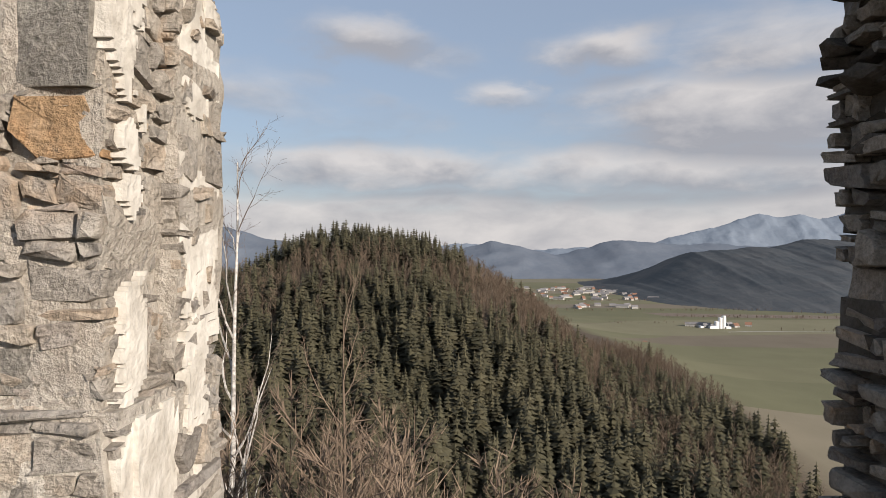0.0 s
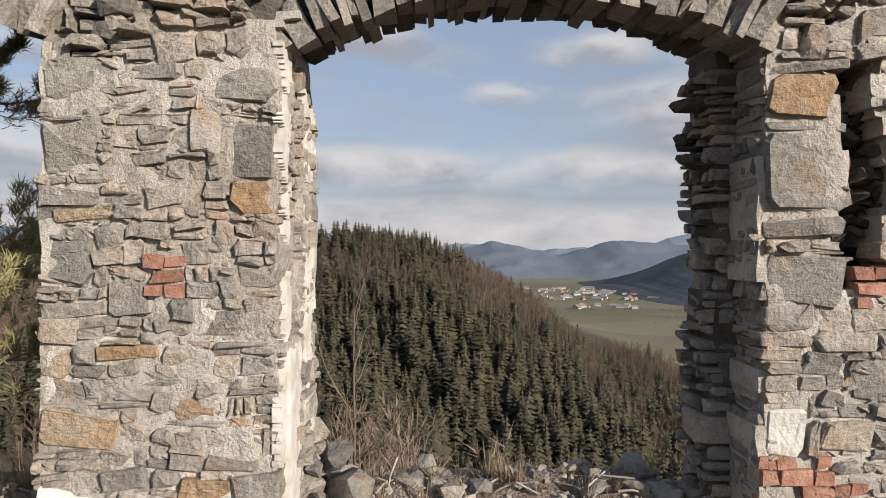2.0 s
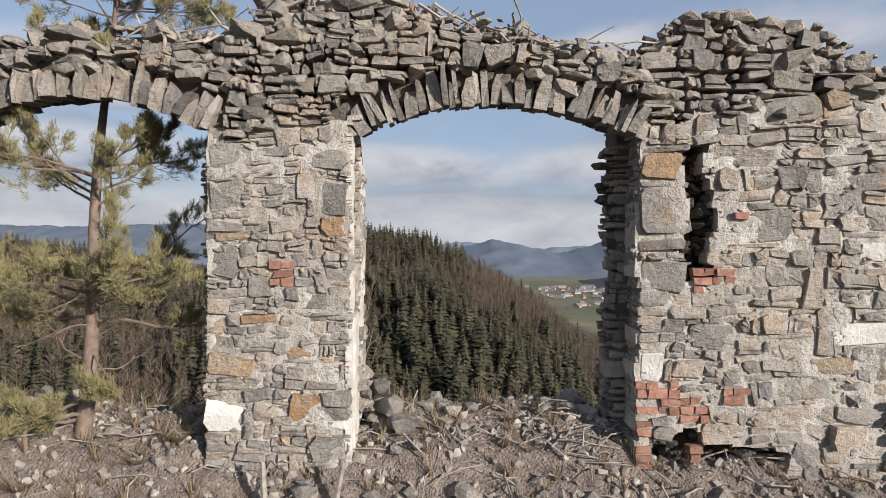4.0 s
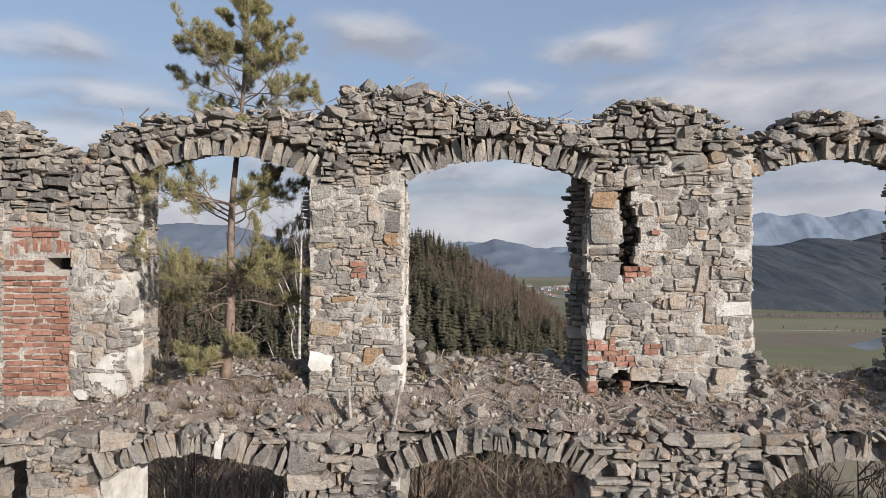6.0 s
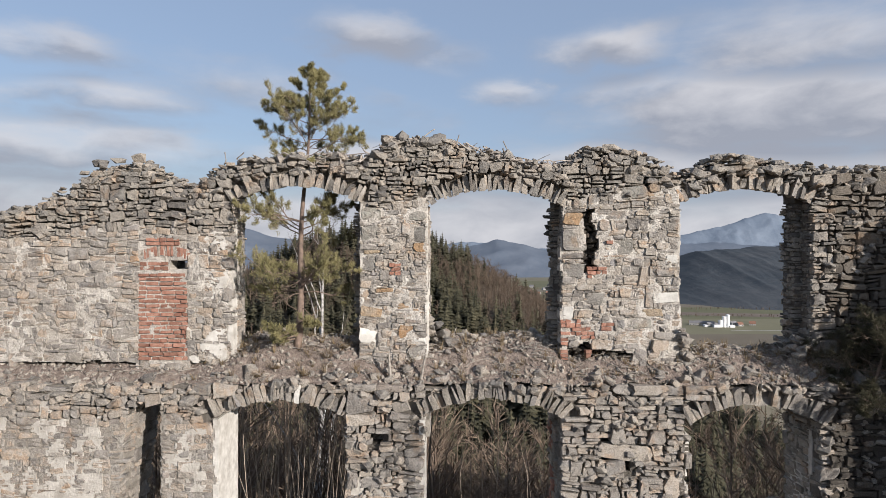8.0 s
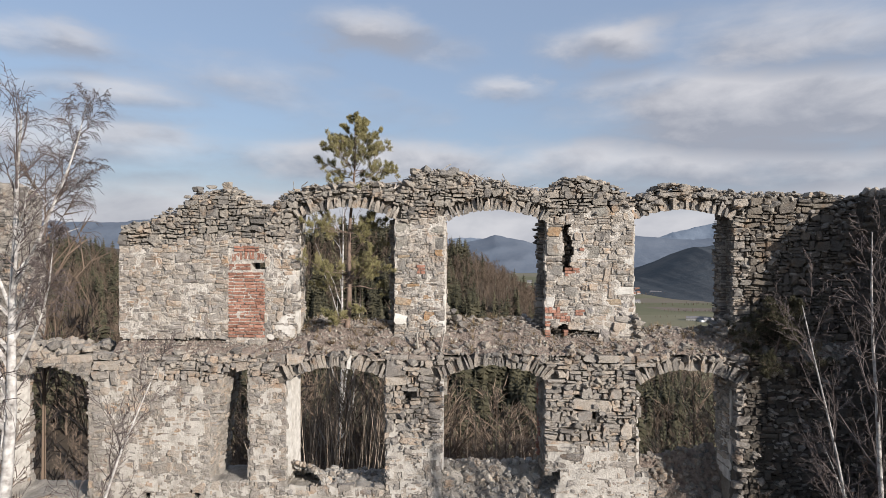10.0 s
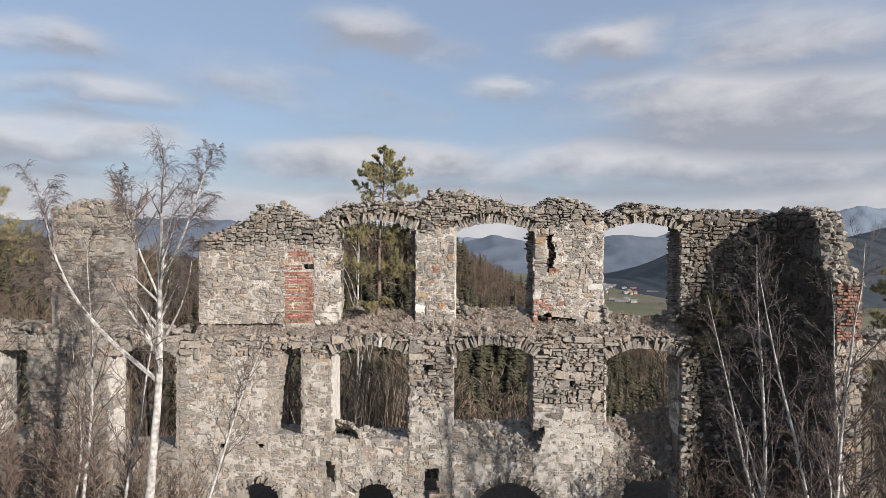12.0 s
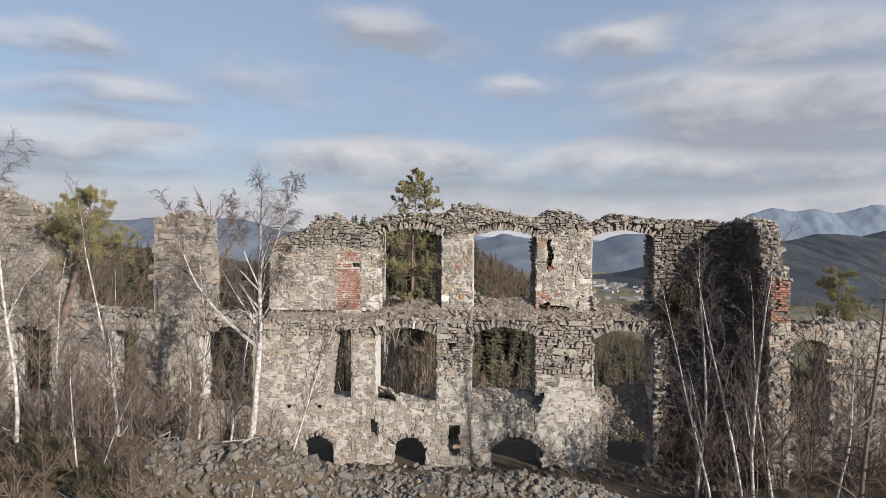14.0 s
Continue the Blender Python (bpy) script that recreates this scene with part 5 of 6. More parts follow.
litter = Pile()
for i in range(1500):
    x, y = RD.uniform(-22, 14), RD.normal() * 2.2 - 5.6
    if -12 < y < 0.8:
        blades(litter, RD, (x, y, bank(x, y) - 0.02), 14, RD.uniform(0.08, 0.28), 0.22, 0.006)
tagged(litter.put("dry_grass", DRYGRASS, None), "flattened brown grass and litter on the rubble bank", "grass", kind="stuff")
wood = Pile()
for i in range(70):
    x, y = RD.uniform(-20, 9), RD.normal() * 1.8 - 5.8
    if not -11 < y < 0.5:
        continue
    d = np.array((RD.normal(), RD.normal(), RD.normal() * 0.25))
    d *= RD.uniform(0.3, 1.3) / np.linalg.norm(d)
    p = np.array((x, y, bank(x, y) + 0.06))
    tube(wood, [p - d / 2, p + np.array((0, 0, 0.05)), p + d / 2], [0.02, 0.016, 0.007], 4)
for x, lean, h in ((-7.9, -0.5, 1.3), (-7.2, 0.2, 1.7), (-6.5, -0.6, 0.9)):
    z = bank(x, -8.2)
    tube(wood, [(x, -8.2, z - 0.1), (x + lean * 0.35, -8.2, z + h * 0.4), (x + lean, -8.15, z + h)], [0.04, 0.032, 0.015], 6)
tagged(wood.put("dead_branches", plain("bleached_wood", (0.22, 0.19, 0.16), (0.46, 0.42, 0.37), 12.0, 0.4, 0.005, vary=0.3), None), "bleached dead branches lying on the bank", "branches", kind="stuff")

# ---------------------------------------------------------------- trees near the ruin
def unit(v):
    return v / (math.sqrt(v[0] * v[0] + v[1] * v[1] + v[2] * v[2]) + 1e-9)


def grow(rg, p, d, length, radius, level, spec, out):
    """One stem and, from it, its side branches. spec per level: children, first at, spread, length share, rise, wander."""
    kids, first, spread, share, rise, wander = spec[level]
    n = 9 if level == 0 else 6 if level == 1 else 4
    pts, dirs, q, dd = [p], [d], p, d
    for i in range(n):
        dd = unit(dd + rg.normal(size=3) * wander + np.array((0, 0, rise)) * (i + 1) / n)
        q = q + dd * length / n
        pts.append(q)
        dirs.append(dd)
    rad = radius * (1 - np.linspace(0, 1, n + 1) ** 1.2 * 0.86)
    out.append((np.array(pts), rad, level))
    if level + 1 >= len(spec):
        return
    for k in range(kids):
        f = first + (1 - first) * (k + rg.random()) / kids
        j = min(n - 1, int(f * n))
        a = pts[j] + (pts[j + 1] - pts[j]) * (f * n - j)
        u, w = dirs[j], rg.normal(size=3)
        side = unit(np.array((u[1] * w[2] - u[2] * w[1], u[2] * w[0] - u[0] * w[2], u[0] * w[1] - u[1] * w[0])))
        s = spread * rg.uniform(0.7, 1.3)
        nd = unit(dirs[j] * math.cos(s) + side * math.sin(s))
        taper = (1 - 0.65 * f) if level == 0 else (1 - 0.4 * f)
        grow(rg, a, nd, length * share * taper * rg.uniform(0.6, 1.25), max(0.0035, rad[j] * 0.5), level + 1, spec, out)


def bare_tree(name, label, category, at, height, radius, spec, seed, trunk_mat, twig_mat, lean=(0, 0), stems=1, group="", limb_list=(), thin=0.0035):
    rg = np.random.default_rng(seed)
    th = thing(name, label, category, group, at=at)
    bpy.context.view_layer.update()
    trunk, twigs, fine = Pile(), Pile(), []
    big_limbs = radius > 0.055
    for s in range(stems):
        out = []
        d = unit(np.array((lean[0] + (rg.normal() * 0.22 if stems > 1 else 0), lean[1] + (rg.normal() * 0.22 if stems > 1 else 0), 1.0)))
        h = height * (1 if s == 0 else rg.uniform(0.6, 1.0))
        grow(rg, np.array((rg.normal() * 0.12 * (stems > 1), rg.normal() * 0.12 * (stems > 1), -0.15)), d, h, radius * (1 if s == 0 else 0.75), 0, spec, out)
        if s == 0:
            for up, way, ln, r in limb_list:                 # great limbs that fork off the trunk
                q = out[0][0]
                a = np.array([np.interp(up, q[:, 2], q[:, k]) for k in range(3)])
                more = []
                grow(rg, a, unit(np.array(way, float)), ln, r, 0, spec, more)
                out += [(p, rr, 1 if lv == 0 else lv) for p, rr, lv in more]
        for pts, rad, level in out:
            rad = np.maximum(rad, thin)
            if level == 0:
                tube(trunk, pts, rad, 8)
            elif level == 1 and stems == 1 and big_limbs:
                limb = Pile()
                tube(limb, pts, rad, 5)
                ob = new("branch", mesh_np("branch", *limb.get(), trunk_mat if rad[0] > 0.024 else twig_mat))
                ob.parent = th
            elif level == 1:
                fine.append((pts, rad))
            else:
                fine.append((pts[::2], rad[::2]))
    tubes(twigs, fine, 3)
    for pile, nm, mat in ((trunk, "trunk", trunk_mat), (twigs, "crown", twig_mat)):
        if pile.n:
            ob = new(nm, mesh_np(nm, *pile.get(), mat, nm == "trunk"))
            ob.parent = th
            if nm == "crown":
                ob["kind"] = "stuff"
    return th


BIRCH = [(20, 0.40, 0.55, 0.32, 0.35, 0.05), (10, 0.2, 0.6, 0.5, -0.05, 0.10), (7, 0.15, 0.6, 0.8, -0.28, 0.12), (0, 0, 0, 0, -0.55, 0.10)]
BIRCH_UP = [(18, 0.22, 0.55, 0.34, 0.35, 0.05), (7, 0.15, 0.6, 0.42, 0.2, 0.12), (5, 0.1, 0.6, 0.5, 0.0, 0.15), (0, 0, 0, 0, 0.0, 0.15)]
SHRUB = [(7, 0.15, 0.5, 0.45, 0.3, 0.10), (5, 0.1, 0.6, 0.5, 0.1, 0.15), (3, 0.1, 0.6, 0.5, 0.0, 0.2), (0, 0, 0, 0, 0, 0.2)]
LARCHY = [(46, 0.10, 1.35, 0.20, -0.05, 0.02), (9, 0.2, 0.8, 0.35, -0.1, 0.12), (0, 0, 0, 0, -0.2, 0.12)]


def on_bank(x, y):
    return (x, y, bank(x, y) if -13 < y < YL else float(land(x, y)))


# the birch with the long leaning limb, and its neighbours
bare_tree("birch_tree", "tall bare white birch with drooping fine twigs", "tree", on_bank(-8.3, -4.6), 8.6, 0.115, BIRCH, 3, BARK_BIRCH, BIRCHTWIG, (0.115, 0.03), 1, "", ((3.3, (-0.85, 0.1, 0.62), 5.6, 0.055), (4.2, (0.75, -0.1, 0.8), 2.6, 0.028), (5.2, (-0.4, 0.1, 0.9), 3.2, 0.028), (5.6, (0.5, 0.0, 0.95), 3.4, 0.032)), 0.0034)
birches, slim = "birches before the wall", []
for k, (x, y, h, r, lx, spec) in enumerate(((-10.4, -3.6, 8.0, 0.07, -0.05, BIRCH_UP), (-9.2, -4.0, 6.4, 0.06, 0.05, BIRCH_UP), (-12.6, -4.4, 8.6, 0.08, -0.18, BIRCH_UP), (-14.9, -6.0, 8.8, 0.09, 0.02, BIRCH),
                                            (-6.6, -5.6, 4.6, 0.05, 0.30, BIRCH_UP), (6.1, -4.3, 8.6, 0.085, -0.04, BIRCH_UP), (6.5, -4.6, 7.4, 0.06, -0.2, BIRCH_UP), (7.05, -5.7, 7.8, 0.075, 0.10, BIRCH_UP),
                                            (7.5, -5.3, 8.2, 0.075, 0.03, BIRCH_UP), (-16.2, -2.6, 8.0, 0.08, 0.03, BIRCH_UP), (-11.5, -2.3, 6.2, 0.06, -0.03, BIRCH_UP), (-13.5, -3.0, 7.2, 0.07, 0.06, BIRCH_UP), (8.3, -4.8, 7.2, 0.06, 0.10, BIRCH_UP), (9.9, -5.4, 6.2, 0.06, 0.15, BIRCH_UP), (-12.0, -7.6, 4.0, 0.05, -0.3, BIRCH_UP), (-11.4, -8.0, 3.2, 0.05, 0.35, BIRCH_UP))):
    if k < 7:
        slim.append((bare_tree("birch_tree", "slender bare white birch rooted in the rubble", "tree", on_bank(x, y), h, r * 0.72, spec, 100 + k, BARK_BIRCH, BIRCHTWIG, (0.02, 0.02), 1, birches), h))
        slim[-1][0].rotation_euler = (0, lx, 0)
    else:
        src, was = slim[(0, 1, 2, 4, 5, 6)[k % 6]]
        copy_thing(src, Matrix.Translation(on_bank(x, y)) @ Euler((0, lx, 1.3 * k)).to_matrix().to_4x4()).scale = [h / was] * 3
bare_tree("larch_tree", "thin bare larch with short level twigs", "tree", on_bank(8.75, -8.2), 9.3, 0.08, LARCHY, 31, BARK_BROWN, TWIG)

# bushes: five kinds of growth, copied about
kinds = [bare_tree("bare_shrub", "leafless brown thicket shrub", "shrub", (0, 0, 0), 3.6 + 0.5 * (s % 3), 0.025, SHRUB, 200 + s, BARK_BROWN, TWIG, (0, 0), 4, "leafless shrubs", (), 0.007) for s in range(5)]
spots = [(-13.5, -2.5), (-15.5, -1.5), (-17.5, -3.5), (-19.5, -2.2), (-12.0, -1.2), (-10.8, -2.0), (-9.6, -2.8), (-21.5, -4.0), (-16.4, -5.2), (-18.4, -6.2), (-8.6, -3.4), (-7.6, -3.8), (-14.2, -4.4),
         (8.2, -3.0), (9.3, -3.4), (10.2, -2.6), (11.5, -4.2), (12.8, -5.0), (13.6, -2.5), (14.6, -5.5), (15.5, -3.5), (7.0, -2.2), (16.5, -1.5), (11.2, -6.2),
         (-20.2, -7.0), (-22.5, -2.2), (-11.8, -5.6), (-13.0, -6.6)]
RT = np.random.default_rng(77)
for i, (x, y) in enumerate(spots):
    p = on_bank(x, y)
    ob = kinds[i] if i < 5 else None
    m = Matrix.Translation(p) @ Matrix.Rotation(RT.uniform(0, 6.28), 4, "Z") @ Matrix.Scale(RT.uniform(0.6, 1.15), 4)
    if ob:
        ob.matrix_basis = m
    else:
        copy_thing(kinds[i % 5], m).scale = [RT.uniform(0.6, 1.15)] * 3


# pines: whorled boughs with tufts of needles
def pine(name, label, at, height, radius, seed, first=0.35, boughs=26, reach=0.42, tuft=0.16, lean=(0, 0), rise=0.25, dense=16, material=None, tiers=()):
    rg = np.random.default_rng(seed)
    th = thing(name, label, "tree", at=at)
    trunk, leaf, tips = Pile(), Pile(), []
    out = []
    grow(rg, np.array((0, 0, -0.2)), unit(np.array((lean[0], lean[1], 1.0))), height, radius, 0, [(0, 0, 0, 0, 0.1, 0.035)], out)
    pts, rad, _ = out[0]
    tube(trunk, pts, rad, 9)
    for k in range(boughs):
        f = first + (1 - first) * (k + rg.random()) / boughs
        if tiers:                                          # boughs stand in whorls between these heights
            lo, hi = tiers[k % len(tiers)]
            f = rg.uniform(lo, hi)
        j = min(len(pts) - 2, int(f * (len(pts) - 1)))
        a = pts[j] + (pts[j + 1] - pts[j]) * (f * (len(pts) - 1) - j)
        az = rg.uniform(0, 6.283)
        ln = height * reach * (1 - ((f - first) / (1 - first)) ** 1.6 * 0.55) * rg.uniform(0.45, 1.1)
        sub = []
        grow(rg, a, unit(np.array((math.cos(az), math.sin(az), rg.uniform(0.0, 0.35)))), ln, max(0.010, rad[j] * 0.38), 0, [(12, 0.25, 0.85, 0.42, rise, 0.14), (7, 0.2, 0.7, 0.45, 0.25, 0.2), (0, 0, 0, 0, 0.25, 0.2)], sub)
        limb = Pile()
        tube(limb, sub[0][0], sub[0][1], 5)
        tubes(limb, [(bp[::2], br[::2]) for bp, br, lv in sub[1:] if lv == 1], 3)
        tubes(limb, [(bp[::2], br[::2]) for bp, br, lv in sub[1:] if lv == 2], 3)
        for bp, br, lv in sub:
            if lv >= 1:
                for q in ((bp[-1], bp[-2]) if lv == 2 else (bp[-1], bp[-2], bp[-3])):
                    tips.append((q, bp[-1] - bp[-2]))
        ob = new("branch", mesh_np("branch", *limb.get(), BARK_PINE))
        ob.parent = th
    n = dense
    q = np.repeat(np.array([t[0] for t in tips]), n, axis=0)
    d = np.repeat(np.array([t[1] for t in tips]), n, axis=0)
    d /= np.linalg.norm(d, axis=1, keepdims=True)
    v = rg.normal(size=q.shape) * 0.6 + d * 0.9
    v = v / np.linalg.norm(v, axis=1, keepdims=True) * tuft * rg.uniform(0.6, 1.1, (len(q), 1))
    side = np.cross(v, rg.normal(size=q.shape))
    side = side / np.linalg.norm(side, axis=1, keepdims=True) * tuft * 0.045
    base = q + rg.normal(size=q.shape) * tuft * 0.22
    leaf.add(np.stack([base - side, base + side, base + v], 1).reshape(-1, 3), [np.arange(3 * len(q)).reshape(-1, 3)])
    for pile, nm, mat in ((trunk, "trunk", BARK_PINE), (leaf, "needles", material or NEEDLE)):
        ob = new(nm, mesh_np(nm, *pile.get(), mat, nm == "trunk"))
        ob.parent = th
        if nm == "needles":
            ob["kind"] = "stuff"
    return th


def sill_pine():
    """The Scots pine on the sill: boughs in separate tiers round one trunk, dead twigs between them."""
    rg = np.random.default_rng(15)
    th = thing("pine_tree", "slender orange-barked Scots pine with yellow-green needle tiers on the sill", "tree", at=(-3.58, 1.98, 8.05))
    lean = lambda h: np.array((0.03 * h + 0.035 * math.sin(1.7 * h), 0.075 * h, h))
    trunk = Pile()
    hs = np.linspace(-0.2, 5.9, 16)
    tube(trunk, [lean(h) for h in hs], 0.088 * (1 - 0.9 * ((hs + 0.2) / 6.1) ** 0.9), 10)
    tips = []
    # tier: lowest and highest root, boughs, length, lift, first bearing (0 is east), swing, tufts
    for z0, z1, n, ln, lift, first, swing, leafy in ((0.35, 0.85, 4, 0.85, 0.10, 205, 30, 1), (1.35, 1.85, 12, 1.35, 0.24, 10, 137.5, 1), (2.45, 2.9, 5, 1.20, 0.42, 165, 12, 1), (2.5, 3.0, 5, 1.05, 0.34, -25, 14, 1),
                                                     (0.8, 2.3, 12, 0.75, 0.05, 40, 137.5, 0), (3.6, 4.0, 5, 0.70, 0.35, 15, 137.5, 1), (4.15, 4.7, 9, 1.22, 0.36, 0, 137.5, 1), (4.3, 4.6, 3, 1.40, 0.28, -25, 25, 1),
                                                     (4.75, 5.2, 8, 0.92, 0.45, 60, 137.5, 1), (5.2, 5.6, 6, 0.58, 0.7, 0, 137.5, 1), (5.7, 5.85, 3, 0.28, 1.3, 30, 120, 1)):
        for k in range(n):
            h = z0 + (z1 - z0) * (k + rg.random()) / n
            az = radians(first + swing * k + rg.normal() * 9)
            sub = []
            spec = [(11, 0.3, 0.85, 0.38, 0.10, 0.15), (8, 0.2, 0.7, 0.42, 0.3, 0.2), (0, 0, 0, 0, 0.3, 0.2)] if leafy else [(5, 0.3, 0.8, 0.4, 0.05, 0.2), (3, 0.2, 0.8, 0.4, 0.0, 0.25), (0, 0, 0, 0, 0, 0.25)]
            grow(rg, lean(h), unit(np.array((math.cos(az), math.sin(az), lift))), ln * rg.uniform(0.75, 1.15), 0.022 * (1 - h / 8) if leafy else 0.009, 0, spec, sub)
            limb = Pile()
            tube(limb, *sub[0][:2], 6)
            tubes(limb, [(bp[::2], np.maximum(br[::2], 0.003)) for bp, br, lv in sub[1:]], 3)
            ob = new("branch", mesh_np("branch", *limb.get(), BARK_PINE))
            ob.parent = th
            if leafy:
                for bp, br, lv in sub:
                    if lv >= 1:
                        for q in (-1, -2, -3) if lv == 2 else (-1, -2, -3):
                            tips.append((bp[q], bp[-1] - bp[-2]))
    n = 8
    q = np.repeat(np.array([t[0] for t in tips]), n, axis=0)
    d = np.repeat(np.array([t[1] for t in tips]), n, axis=0)
    d /= np.linalg.norm(d, axis=1, keepdims=True)
    v = rg.normal(size=q.shape) * 0.55 + d * 0.9 + (0, 0, 0.3)
    v = v / np.linalg.norm(v, axis=1, keepdims=True) * 0.075 * rg.uniform(0.6, 1.1, (len(q), 1))
    side = np.cross(v, rg.normal(size=q.shape))
    side = side / np.linalg.norm(side, axis=1, keepdims=True) * 0.0034
    base = q + rg.normal(size=q.shape) * 0.016
    needles = new("needles", mesh_np("needles", np.stack([base - side, base + side, base + v], 1).reshape(-1, 3), [np.arange(3 * len(q)).reshape(-1, 3)], NEEDLE))
    needles["kind"] = "stuff"
    stem = new("trunk", mesh_np("trunk", *trunk.get(), BARK_PINE, True))
    for ob in (needles, stem):
        ob.parent = th


sill_pine()
low_bush = pine("pine_bush", "dark low pine bush sprawling over the rubble bank", on_bank(-11.2, -8.0), 0.95, 0.05, 25, 0.05, 24, 1.25, 0.09, (0.1, 0), 0.1, 7, FIR)
for k, (x, y, s) in enumerate(((-13.4, -7.4, 1.15), (-9.4, -8.3, 0.8), (-15.6, -7.8, 1.2))):
    copy_thing(low_bush, Matrix.Translation(on_bank(x, y)) @ Matrix.Rotation(1.9 * k + 0.7, 4, "Z")).scale = [s] * 3
pine("pine_tree", "crooked Scots pine rooted on the broken wall", (-18.2, 1.4, 7.6), 5.6, 0.15, 12, 0.45, 44, 0.42, 0.13, (0.22, 0), 0.1, 6)
pine("pine_tree", "dark Scots pine beside the broken wall", (-21.8, -1.5, 3.5), 8.8, 0.15, 17, 0.5, 44, 0.30, 0.13, (0.02, 0), 0.1, 6)
pine("young_spruce", "young yellow-green conifer behind the low wall", (15.6, 4.0, 3.0), 6.9, 0.08, 19, 0.3, 50, 0.24, 0.12, (0, 0), 0.0, 6)
pine("pine_bush", "dark conifer bush rooted in the wall corner", (7.3, 1.3, 7.4), 2.0, 0.04, 21, 0.1, 26, 0.62, 0.08, (0.1, -0.35), 0.1, 9, FIR)

# ---------------------------------------------------------------- woods on the hill and slopes
RF = np.random.default_rng(5)


def conifer_shape(rg, tiers=12, boughs=8):
    """A spruce: a thin dark core and whorls of single drooping boughs."""
    v, f = [], []
    full, bare = rg.uniform(0.75, 1.2), rg.uniform(0.08, 0.22)
    for t in range(tiers):
        u = (t + rg.uniform(-0.2, 0.2)) / tiers
        z = bare + (0.97 - bare) * u
        r = 0.20 * full * (1 - u) ** 0.75 * rg.uniform(0.8, 1.15) + 0.012
        a0 = rg.uniform(0, 6.28)
        for k in range(boughs):
            a = a0 + 6.283 * k / boughs + rg.normal() * 0.2
            rr = r * rg.uniform(0.6, 1.25)
            c, sn = math.cos(a), math.sin(a)
            w = rr * rg.uniform(0.30, 0.55)
            drop, lift = rg.uniform(0.10, 0.5) * rr, rg.uniform(0.01, 0.04)
            n = len(v)
            v += [(0, 0, z + lift), (0.6 * rr * c - w * sn, 0.6 * rr * sn + w * c, z - 0.5 * drop), (rr * c, rr * sn, z - drop * 0.8), (0.6 * rr * c + w * sn, 0.6 * rr * sn - w * c, z - 0.5 * drop)]
            f += [(n, n + 1, n + 2), (n, n + 2, n + 3)]
    b = len(v)
    v.append((0, 0, 1.0))
    for z, r in ((0.3, 0.05), (0.12, 0.035), (0, 0.012)):
        v += [(r, 0, z), (-r * 0.5, r * 0.8, z), (-r * 0.5, -r * 0.8, z)]
    for k in range(3):
        m = (k + 1) % 3
        f.append((b, b + 1 + k, b + 1 + m))
        for q in (1, 4):
            f += [(b + q + k, b + q + 3 + m, b + q + m), (b + q + k, b + q + 3 + k, b + q + 3 + m)]
    return np.array(v), np.array(f)


def bare_shape(rg, limbs=16, twigs=5, thin=0.006):
    """A leafless tree: trunk and thin blades for limbs and twigs."""
    v, f = [], []

    def blade(a, b, w, tip=False):
        d = unit(b - a)
        s = unit(np.cross(d, rg.normal(size=3))) * w
        n = len(v)
        if tip:
            v.extend((a - s, a + s, b))
            f.append((n, n + 1, n + 2))
            return
        v.extend((a - s, a + s, b + s * 0.15, b - s * 0.15))
        f.extend(((n, n + 1, n + 2), (n, n + 2, n + 3)))

    lean = np.array((rg.normal() * 0.03, rg.normal() * 0.03, 1))
    for k in range(3):
        blade(np.zeros(3), lean * 0.97, thin * 2.0)
    for k in range(limbs):
        h = rg.uniform(0.28, 0.92)
        az = rg.uniform(0, 6.28)
        ln = 0.30 * (1.1 - h) * rg.uniform(0.6, 1.3) + 0.05
        d = unit(np.array((math.cos(az) * 0.7, math.sin(az) * 0.7, rg.uniform(0.5, 1.3))))
        a = lean * h
        b = a + d * ln
        blade(a, b, thin)
        for t in range(twigs):
            p = a + (b - a) * rg.uniform(0.25, 1.0)
            q = p + unit(d + rg.normal(size=3) * 0.55 + np.array((0, 0, 0.3))) * ln * rg.uniform(0.25, 0.6)
            blade(p, q, thin * 0.7, True)
    return np.array(v), np.array(f)


def scatter(name, label, shapes, spots, heights, material, rg, category="woods"):
    """Many trees of a few shapes joined into one mass."""
    if not len(spots):
        return None
    V, F, n = [], [], 0
    which = rg.integers(len(shapes), size=len(spots))
    for k, (sv, sf) in enumerate(shapes):
        idx = np.nonzero(which == k)[0]
        if not len(idx):
            continue
        a = rg.uniform(0, 6.283, len(idx))
        h = heights[idx][:, None]
        wide = h * rg.uniform(0.8, 1.25, len(idx))[:, None]
        c, s = np.cos(a)[:, None], np.sin(a)[:, None]
        x = (sv[None, :, 0] * c - sv[None, :, 1] * s) * wide + spots[idx, 0:1]
        y = (sv[None, :, 0] * s + sv[None, :, 1] * c) * wide + spots[idx, 1:2]
        z = sv[None, :, 2] * h + spots[idx, 2:3]
        V.append(np.stack([x, y, z], -1).reshape(-1, 3))
        F.append((sf[None] + (np.arange(len(idx)) * len(sv))[:, None, None] + n).reshape(-1, 3))
        n += len(idx) * len(sv)
    ob = new(name, mesh_np(name, np.concatenate(V), [np.concatenate(F)], material))
    return tagged(ob, label, category, kind="stuff")


def stand(x0, x1, y0, y1, gap, rg):
    xs, ys = np.arange(x0, x1, gap), np.arange(y0, y1, gap)
    X, Y = np.meshgrid(xs, ys)
    X = X + rg.uniform(-0.5, 0.5, X.shape) * gap
    Y = Y + rg.uniform(-0.5, 0.5, Y.shape) * gap
    p = np.stack([X.ravel(), Y.ravel(), land(X.ravel(), Y.ravel())], -1)
    return p[p[:, 2] > np.where(p[:, 0] > 100, -101, -104)]


